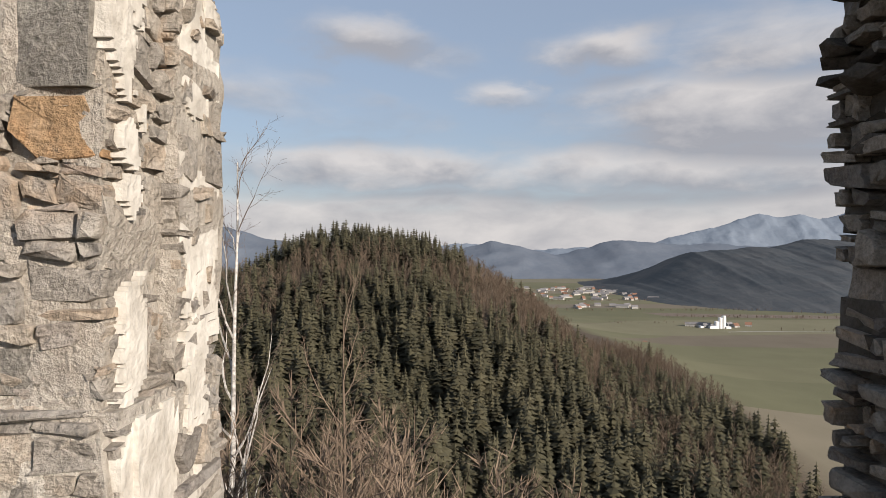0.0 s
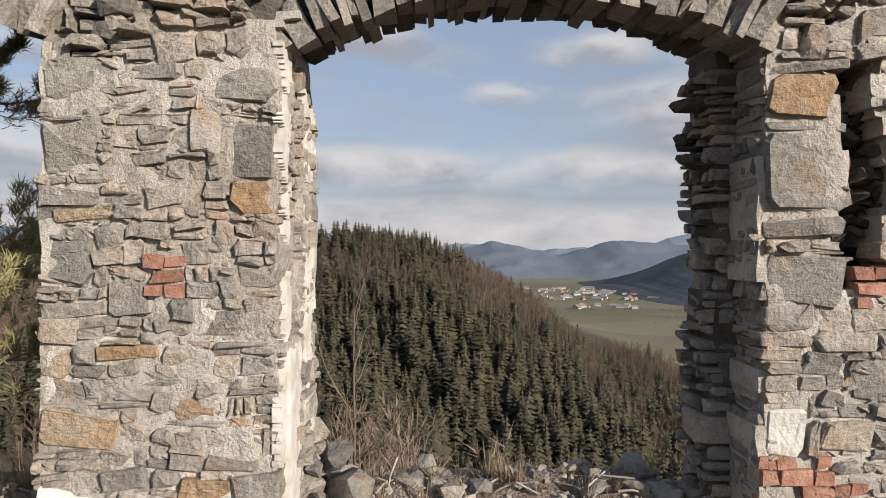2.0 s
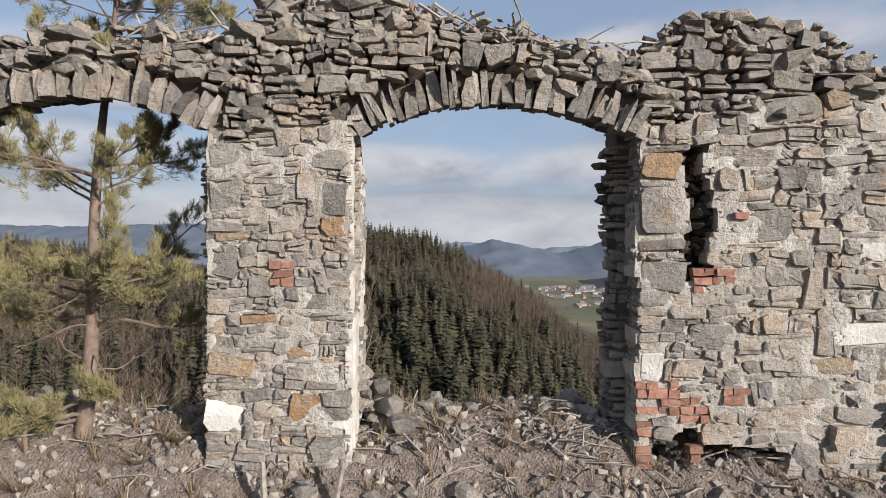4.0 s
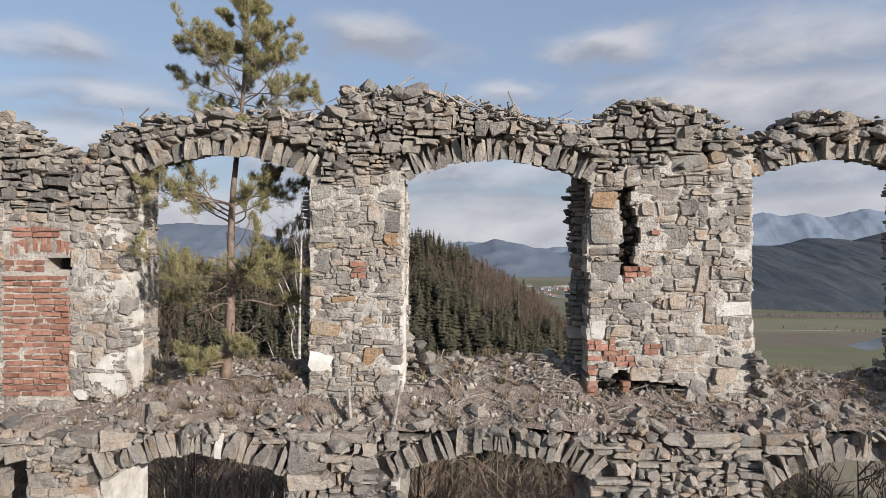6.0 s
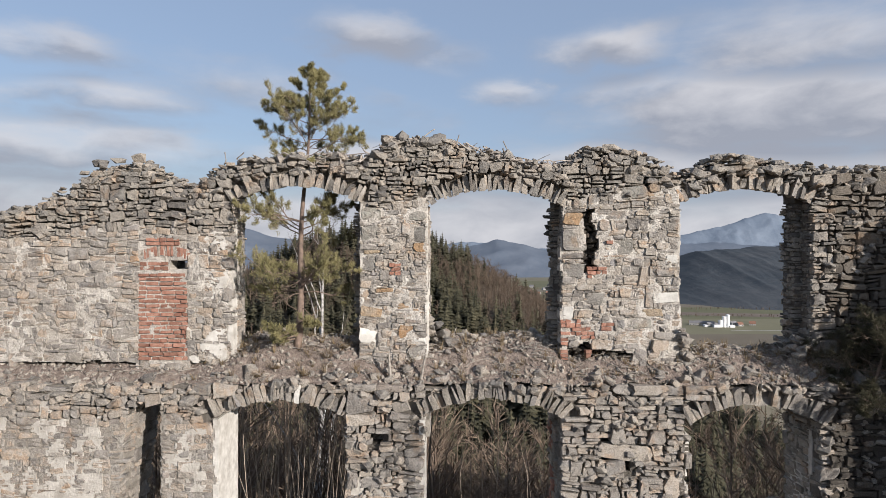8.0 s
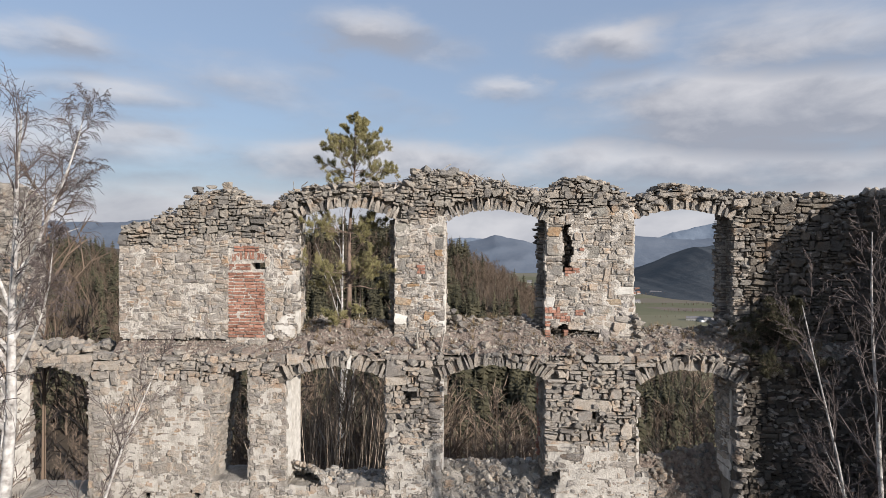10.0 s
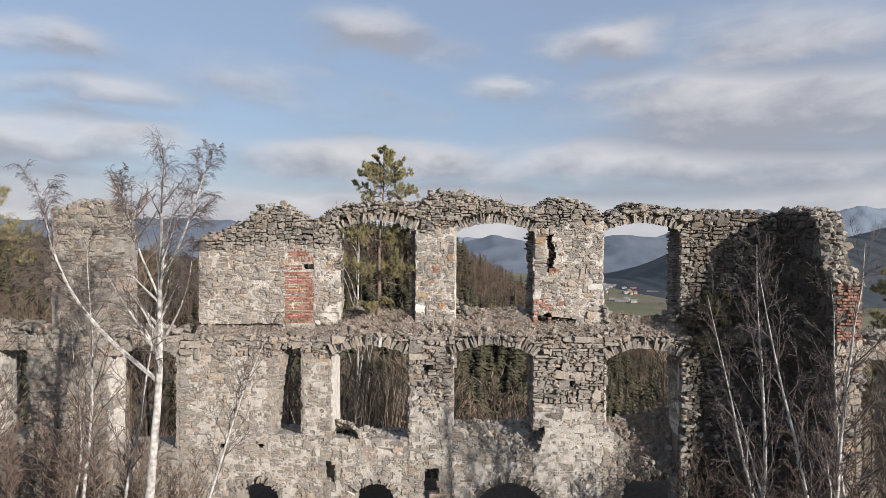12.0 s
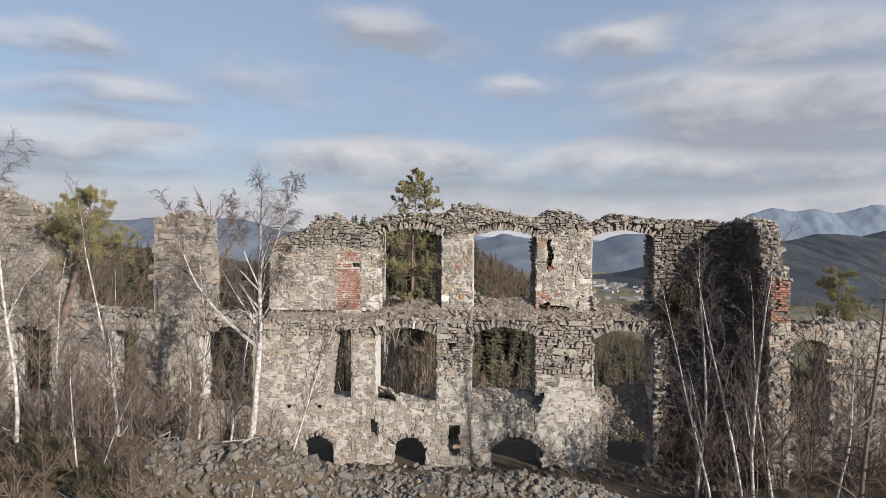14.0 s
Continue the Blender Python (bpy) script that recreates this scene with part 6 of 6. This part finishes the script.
CON = [conifer_shape(RF) for _ in range(6)]
BARE = [bare_shape(RF, 20, 4, 0.0072) for _ in range(6)]


def mixed(p):
    """Share of conifers over the hill: dark stands on the flank, leafless wood on the shoulder."""
    return np.array([0.50 + 0.8 * noise.noise((x * 0.011 + 3, y * 0.011, 2.0)) + 0.45 * noise.noise((x * 0.035, y * 0.035, 6.0)) + (0.42 if y < 430 and -90 < x < 80 else 0.0) + (0.3 if z > -4 else 0.0) - (0.35 if x > 20 and y > 380 else 0.0) for x, y, z in p])


hill_spots = stand(-420, 260, 205, 600, 6.0, RF)
share = mixed(hill_spots)
is_con = share > RF.uniform(0.15, 0.9, len(share))
scatter("conifer_woods", "dark green spruce woods covering the hill", CON, hill_spots[is_con], RF.uniform(11, 27, is_con.sum()), FIR, RF)
rest_spots = hill_spots[~is_con]
scatter("leafless_woods", "brown leafless woods between the spruces", BARE, rest_spots, RF.uniform(13, 22, len(rest_spots)), HILLWOOD, RF)
NEARBARE = [bare_shape(RF, 30, 10, 0.0030) for _ in range(6)]


def ceiling_of(p):
    """How high the thickets may stand: tall to the west, low towards the valley."""
    x, y = p[:, 0], p[:, 1]
    return 10 - np.interp(x / y, [-0.5, -0.12, 0.1, 0.3, 0.75, 1.2], [0.12, 0.19, 0.33, 0.44, 0.44, 0.2]) * y


# the slope below the castle
slope = stand(-260, 200, 60, 205, 7.6, RF)
pick = (mixed(slope) > 0.9) & (slope[:, 1] > 130)
scatter("conifer_woods", "dark green spruces on the slope below the castle", CON, slope[pick], np.minimum(RF.uniform(12, 20, pick.sum()), (ceiling_of(slope) - slope[:, 2])[pick]).clip(3), FIR, RF)
scatter("leafless_woods", "brown leafless trees on the slope below the castle", BARE, slope[~pick], np.minimum(RF.uniform(9, 15, (~pick).sum()), (ceiling_of(slope) - slope[:, 2])[~pick] + RF.uniform(-4, 0, (~pick).sum())).clip(2), BAREWOOD, RF)
near = stand(-90, 90, 16, 60, 5.4, RF)
scatter("leafless_thicket", "thin leafless saplings behind the ruin", NEARBARE, near, np.minimum(RF.uniform(6, 11.5, len(near)), ceiling_of(near) - near[:, 2] + RF.uniform(-3, 0.0, len(near))).clip(1.0), BAREWOOD, RF)
side = np.concatenate([stand(-70, -14, 4, 60, 5.0, RF), stand(24, 60, 4, 40, 5.5, RF)])
scatter("leafless_thicket", "leafless wood beside the ruin", NEARBARE, side, RF.uniform(7, 13, len(side)), BAREWOOD, RF)
back = stand(10.8, 24, 4, 13, 2.0, RF)
scatter("leafless_thicket", "low leafless growth behind the low wall", NEARBARE, back, RF.uniform(4.8, 6.8, len(back)) - back[:, 2], BAREWOOD, RF)
rods = []
for i in range(130):                                       # straight coppice rods close behind the lower windows
    x, y = (RF.uniform(-6.6, -2.0), RF.uniform(3.4, 7.0)) if i < 95 else (RF.uniform(-1.8, 7.0), RF.uniform(3.6, 8.0))
    p = np.array((x, y, float(land(x, y)) - 0.1))
    tip = np.array((x + RF.normal() * 0.5, y + RF.normal() * 0.3, RF.uniform(5.4, 7.5) if i < 95 else RF.uniform(4.2, 5.8)))
    bend = RF.normal(size=3) * (0.14, 0.12, 0)
    rods.append(([p, p + (tip - p) * 0.35 + bend, p + (tip - p) * 0.7 + bend, tip], [0.014, 0.012, 0.009, 0.003]))
copse = Pile()
tubes(copse, rods, 4)
tagged(copse.put("coppice_rods", plain("pale_brown_rod", (0.30, 0.235, 0.175), (0.48, 0.39, 0.305), 3.0, 0.2, 0.01, vary=0.5), None), "straight pale brown coppice rods close behind the wall", "thicket", kind="stuff")
bare_tree("birch_tree", "white birch below the window", "tree", (-7.0, 19.5, float(land(-7.0, 19.5))), 21.0, 0.15, BIRCH_UP, 41, BARK_BIRCH, TWIG, (0.01, 0))
bare_tree("ash_sapling", "thin bare sapling below the window", "tree", (-2.9, 17.0, float(land(-2.9, 17.0))), 14.4, 0.10, BIRCH_UP, 42, BAREWOOD, BAREWOOD, (0.02, 0))
bare_tree("ash_sapling", "thin bare sapling below the window", "tree", (-0.6, 14.0, float(land(-0.6, 14.0))), 9.4, 0.085, SHRUB, 43, BAREWOOD, BAREWOOD, (-0.06, 0))


# ---------------------------------------------------------------- the valley
def house(name, label, w, d, h, roof, wall_mat, roof_mat):
    th = thing(name, label, "house", "houses in the valley")
    box = np.array([(sx * w / 2, sy * d / 2, z) for z in (0, h) for sx, sy in ((-1, -1), (1, -1), (1, 1), (-1, 1))] + [(-w / 2, 0, h + roof * 0.95), (w / 2, 0, h + roof * 0.95)])
    part_np("wall", box, [np.array([(0, 1, 5, 4), (2, 3, 7, 6), (1, 2, 6, 5), (3, 0, 4, 7)]), np.array([(4, 8, 7), (5, 6, 9)])], wall_mat, th)
    e = 0.6
    rv = np.array([(-w / 2 - e, -d / 2 - e, h - e * 0.6), (w / 2 + e, -d / 2 - e, h - e * 0.6), (w / 2 + e, 0, h + roof), (-w / 2 - e, 0, h + roof), (w / 2 + e, d / 2 + e, h - e * 0.6), (-w / 2 - e, d / 2 + e, h - e * 0.6)])
    rv = np.vstack([rv, rv - (0, 0, 0.3)])
    top_part = part_np("roof", rv, [np.array([(0, 1, 2, 3), (3, 2, 4, 5), (9, 8, 7, 6), (11, 10, 8, 9), (0, 6, 7, 1), (4, 10, 11, 5)])], roof_mat, th)
    stack = np.array([(w * 0.2 + sx * 0.5, d * 0.12 + sy * 0.5, z) for z in (h + roof * 0.6, h + roof * 1.25) for sx, sy in ((-1, -1), (1, -1), (1, 1), (-1, 1))])
    part_np("chimney", stack, [np.array([(0, 1, 5, 4), (1, 2, 6, 5), (2, 3, 7, 6), (3, 0, 4, 7), (4, 5, 6, 7)])], roof_mat, top_part)
    for k in range(3):
        x = (k - 1) * w * 0.3
        wv = np.array([(x - 0.7, -d / 2 - 0.06, 1.2), (x + 0.7, -d / 2 - 0.06, 1.2), (x + 0.7, -d / 2 - 0.06, 2.7), (x - 0.7, -d / 2 - 0.06, 2.7), (x - 0.7, -d / 2 + 0.1, 1.2), (x + 0.7, -d / 2 + 0.1, 1.2), (x + 0.7, -d / 2 + 0.1, 2.7), (x - 0.7, -d / 2 + 0.1, 2.7)])
        part_np("window", wv, [np.array([(0, 1, 2, 3), (1, 5, 6, 2), (4, 0, 3, 7)])], GLASS, th)
    return th


SILOWHITE = plain("white_sheet_metal", (0.62, 0.61, 0.60), (0.74, 0.73, 0.72), 0.3)
WHITEWASH = plain("house_render", (0.30, 0.285, 0.265), (0.42, 0.40, 0.375), 0.3)
ROOFRED = plain("roof_tile", (0.20, 0.10, 0.07), (0.28, 0.16, 0.11), 0.6, vary=0.4)
ROOFGREY = plain("grey_roof", (0.16, 0.15, 0.15), (0.26, 0.25, 0.25), 0.5, vary=0.3)
GLASS = plain("dark_window", (0.03, 0.035, 0.04), (0.05, 0.055, 0.06), 1.0, rough=0.2)
models = [house("house", "white rendered house with a brown tiled roof", 12, 9, 5, 4.5, WHITEWASH, ROOFRED), house("house", "white rendered house with a grey roof", 17, 11, 6, 4, WHITEWASH, ROOFGREY), house("barn", "long farm building with a grey roof", 34, 14, 6, 4, WHITEWASH, ROOFGREY)]
RV = np.random.default_rng(9)
places = [(RV.uniform(230, 570), RV.uniform(1560, 2060)) for _ in range(80)] + [(232, 800), (252, 812), (215, 822), (240, 835), (266, 826)] + [(RV.uniform(400, 520), RV.uniform(1010, 1045)) for _ in range(7)] + [(RV.uniform(250, 420), RV.uniform(1330, 1420)) for _ in range(10)]
for i, (x, y) in enumerate(places):
    m = pose(x, y, -120.2 + 0.0, 0, 0, RV.uniform(-40, 40))
    if i < 3:
        models[i].matrix_basis = m
    else:
        copy_thing(models[RV.choice((0, 0, 1, 1, 2))], m).scale = [0.8] * 3


def drum(cx, cy, z0, r, h, n=18):
    a = np.arange(n) * 2 * np.pi / n
    ring = np.stack([cx + r * np.cos(a), cy + r * np.sin(a)], 1)
    v = np.vstack([np.c_[ring, np.full(n, z0)], np.c_[ring, np.full(n, z0 + h)], [[cx, cy, z0 + h + 0.25 * r]]])
    i, j = np.arange(n), (np.arange(n) + 1) % n
    return v, [np.stack([i, j, j + n, i + n], 1), np.stack([i + n, j + n, np.full(n, 2 * n)], 1)]


def silo():
    ox, oy, oz = 452, 1013, -120.2
    th = thing("grain_silo", "cluster of tall white silos with low white halls", "building", at=(ox, oy, oz))
    bpy.context.view_layer.update()
    for x, h in ((-6, 12), (0, 18), (6, 21)):
        part_np("silo", *drum(ox + x, oy, oz, 3.4, h), SILOWHITE, th)
    for nm, (x0, x1, y0, y1, z) in (("hall", (-18, -8, -5, 5, 5)), ("hall", (8, 16, -5, 5, 4)), ("hall", (-30, -21, 4, 12, 4))):
        v = np.array([(x, y, zz) for zz in (0, z) for x, y in ((x0, y0), (x1, y0), (x1, y1), (x0, y1))], float) + np.array((ox, oy, oz))
        part_np(nm, v, [np.array([(0, 1, 5, 4), (1, 2, 6, 5), (2, 3, 7, 6), (3, 0, 4, 7), (4, 5, 6, 7)])], SILOWHITE, th)


silo()
# hedges and river trees in the valley
hedge = []
for x0, y0, x1, y1, n in ((420, 1180, 1300, 1120, 260), (250, 1300, 1200, 1330, 260), (300, 1080, 420, 1085, 20), (520, 1000, 820, 900, 60), (240, 1540, 900, 1600, 200), (230, 1750, 600, 1800, 160), (230, 1950, 600, 1960, 160), (520, 640, 560, 760, 40), (700, 1250, 1400, 1230, 160)):
    t = RV.random(n)
    hx, hy = x0 + (x1 - x0) * t + RV.normal(size=n) * 6, y0 + (y1 - y0) * t + RV.normal(size=n) * 8
    hedge.append(np.stack([hx, hy, np.full(n, -120.3)], -1))
hedge = np.concatenate(hedge)
FATBARE = [bare_shape(RF, 12, 3, 0.03) for _ in range(4)]
scatter("hedgerow_trees", "brown leafless trees along the river and fields", FATBARE, hedge, RF.uniform(3, 7, len(hedge)), BAREWOOD, RF, "trees")

# saplings that reach up below the window
sap = stand(-13, 7, 13, 34, 2.2, RF)
reach = np.array([9.2 + (1.3 if x < -1 else -0.6) - 0.165 * y + 1.6 * noise.noise((x * 0.4, y * 0.4, 1.0)) for x, y, z in sap]) - sap[:, 2]
scatter("leafless_thicket", "pale brown saplings standing below the window", NEARBARE, sap, np.minimum((reach * RF.uniform(0.62, 1.0, len(sap)) - 2.0), ceiling_of(sap) - sap[:, 2]).clip(1), BAREWOOD, RF)
# brushwood in front of the ruin
brush = np.concatenate([stand(-26, -8.5, -9.5, 0.8, 1.05, RF), stand(6.6, 20, -7.5, 0.8, 1.15, RF)])
brush[:, 2] = [bank(x, y) for x, y, z in brush]
BRUSHY = [bare_shape(RF, 26, 9, 0.0042) for _ in range(6)]
scatter("brushwood", "tangled reddish-brown leafless brushwood on the bank", BRUSHY, brush, RF.uniform(1.0, 3.6, len(brush)), TWIG, RF, "brushwood")


def strip(name, label, category, pts, width, z, material):
    """A flat band over the valley floor along a line."""
    p = np.array(pts, float)
    d = np.gradient(p, axis=0)
    d /= np.linalg.norm(d, axis=1, keepdims=True)
    side = np.stack([-d[:, 1], d[:, 0]], 1) * width / 2
    n = len(p)
    v = np.vstack([np.c_[p + side, np.full(n, z)], np.c_[p - side, np.full(n, z)]])
    i = np.arange(n - 1)
    ob = new(name, mesh_np(name, v, [np.stack([i + n, i + n + 1, i + 1, i], 1)], material, True))
    return tagged(ob, label, category, kind="structure")


WATER = plain("river_water", (0.06, 0.075, 0.085), (0.08, 0.095, 0.105), 0.05, 0.15, 0.05, 0.12)
PLOUGHED = plain("ploughed_soil", (0.13, 0.098, 0.075), (0.19, 0.15, 0.118), 0.06, 0.5, 0.1)
GRAVEL = plain("pale_road", (0.33, 0.31, 0.28), (0.42, 0.40, 0.36), 0.3)
strip("water_river", "grey river winding along the valley", "river", [(380, 520), (425, 600), (440, 680), (520, 790), (700, 930), (1000, 1010), (1500, 1040)], 34, -119.6, WATER)
strip("ploughed_field", "brown ploughed field on the valley floor", "field", [(150, 640), (260, 585), (380, 548), (520, 500)], 120, -119.55, PLOUGHED)
strip("ploughed_field", "brown stubble strip on the valley floor", "field", [(240, 1275), (500, 1215), (900, 1150)], 60, -119.55, PLOUGHED)
strip("road_valley", "pale field track across the meadows", "road", [(120, 880), (260, 930), (480, 975), (800, 960)], 4, -119.45, GRAVEL)
strip("road_valley", "pale field track across the meadows", "road", [(200, 505), (330, 470), (500, 440)], 3, -119.45, GRAVEL)
tall = np.concatenate([stand(-24, -9.2, -4.5, 0.6, 3.0, RF), stand(10.8, 19, -3.5, 0.6, 2.0, RF)])
tall[:, 2] = [bank(x, y) for x, y, z in tall]
scatter("leafless_thicket", "thin leafless saplings crowding the side walls", NEARBARE, tall, RF.uniform(3.5, 6.8, len(tall)), TWIG, RF)
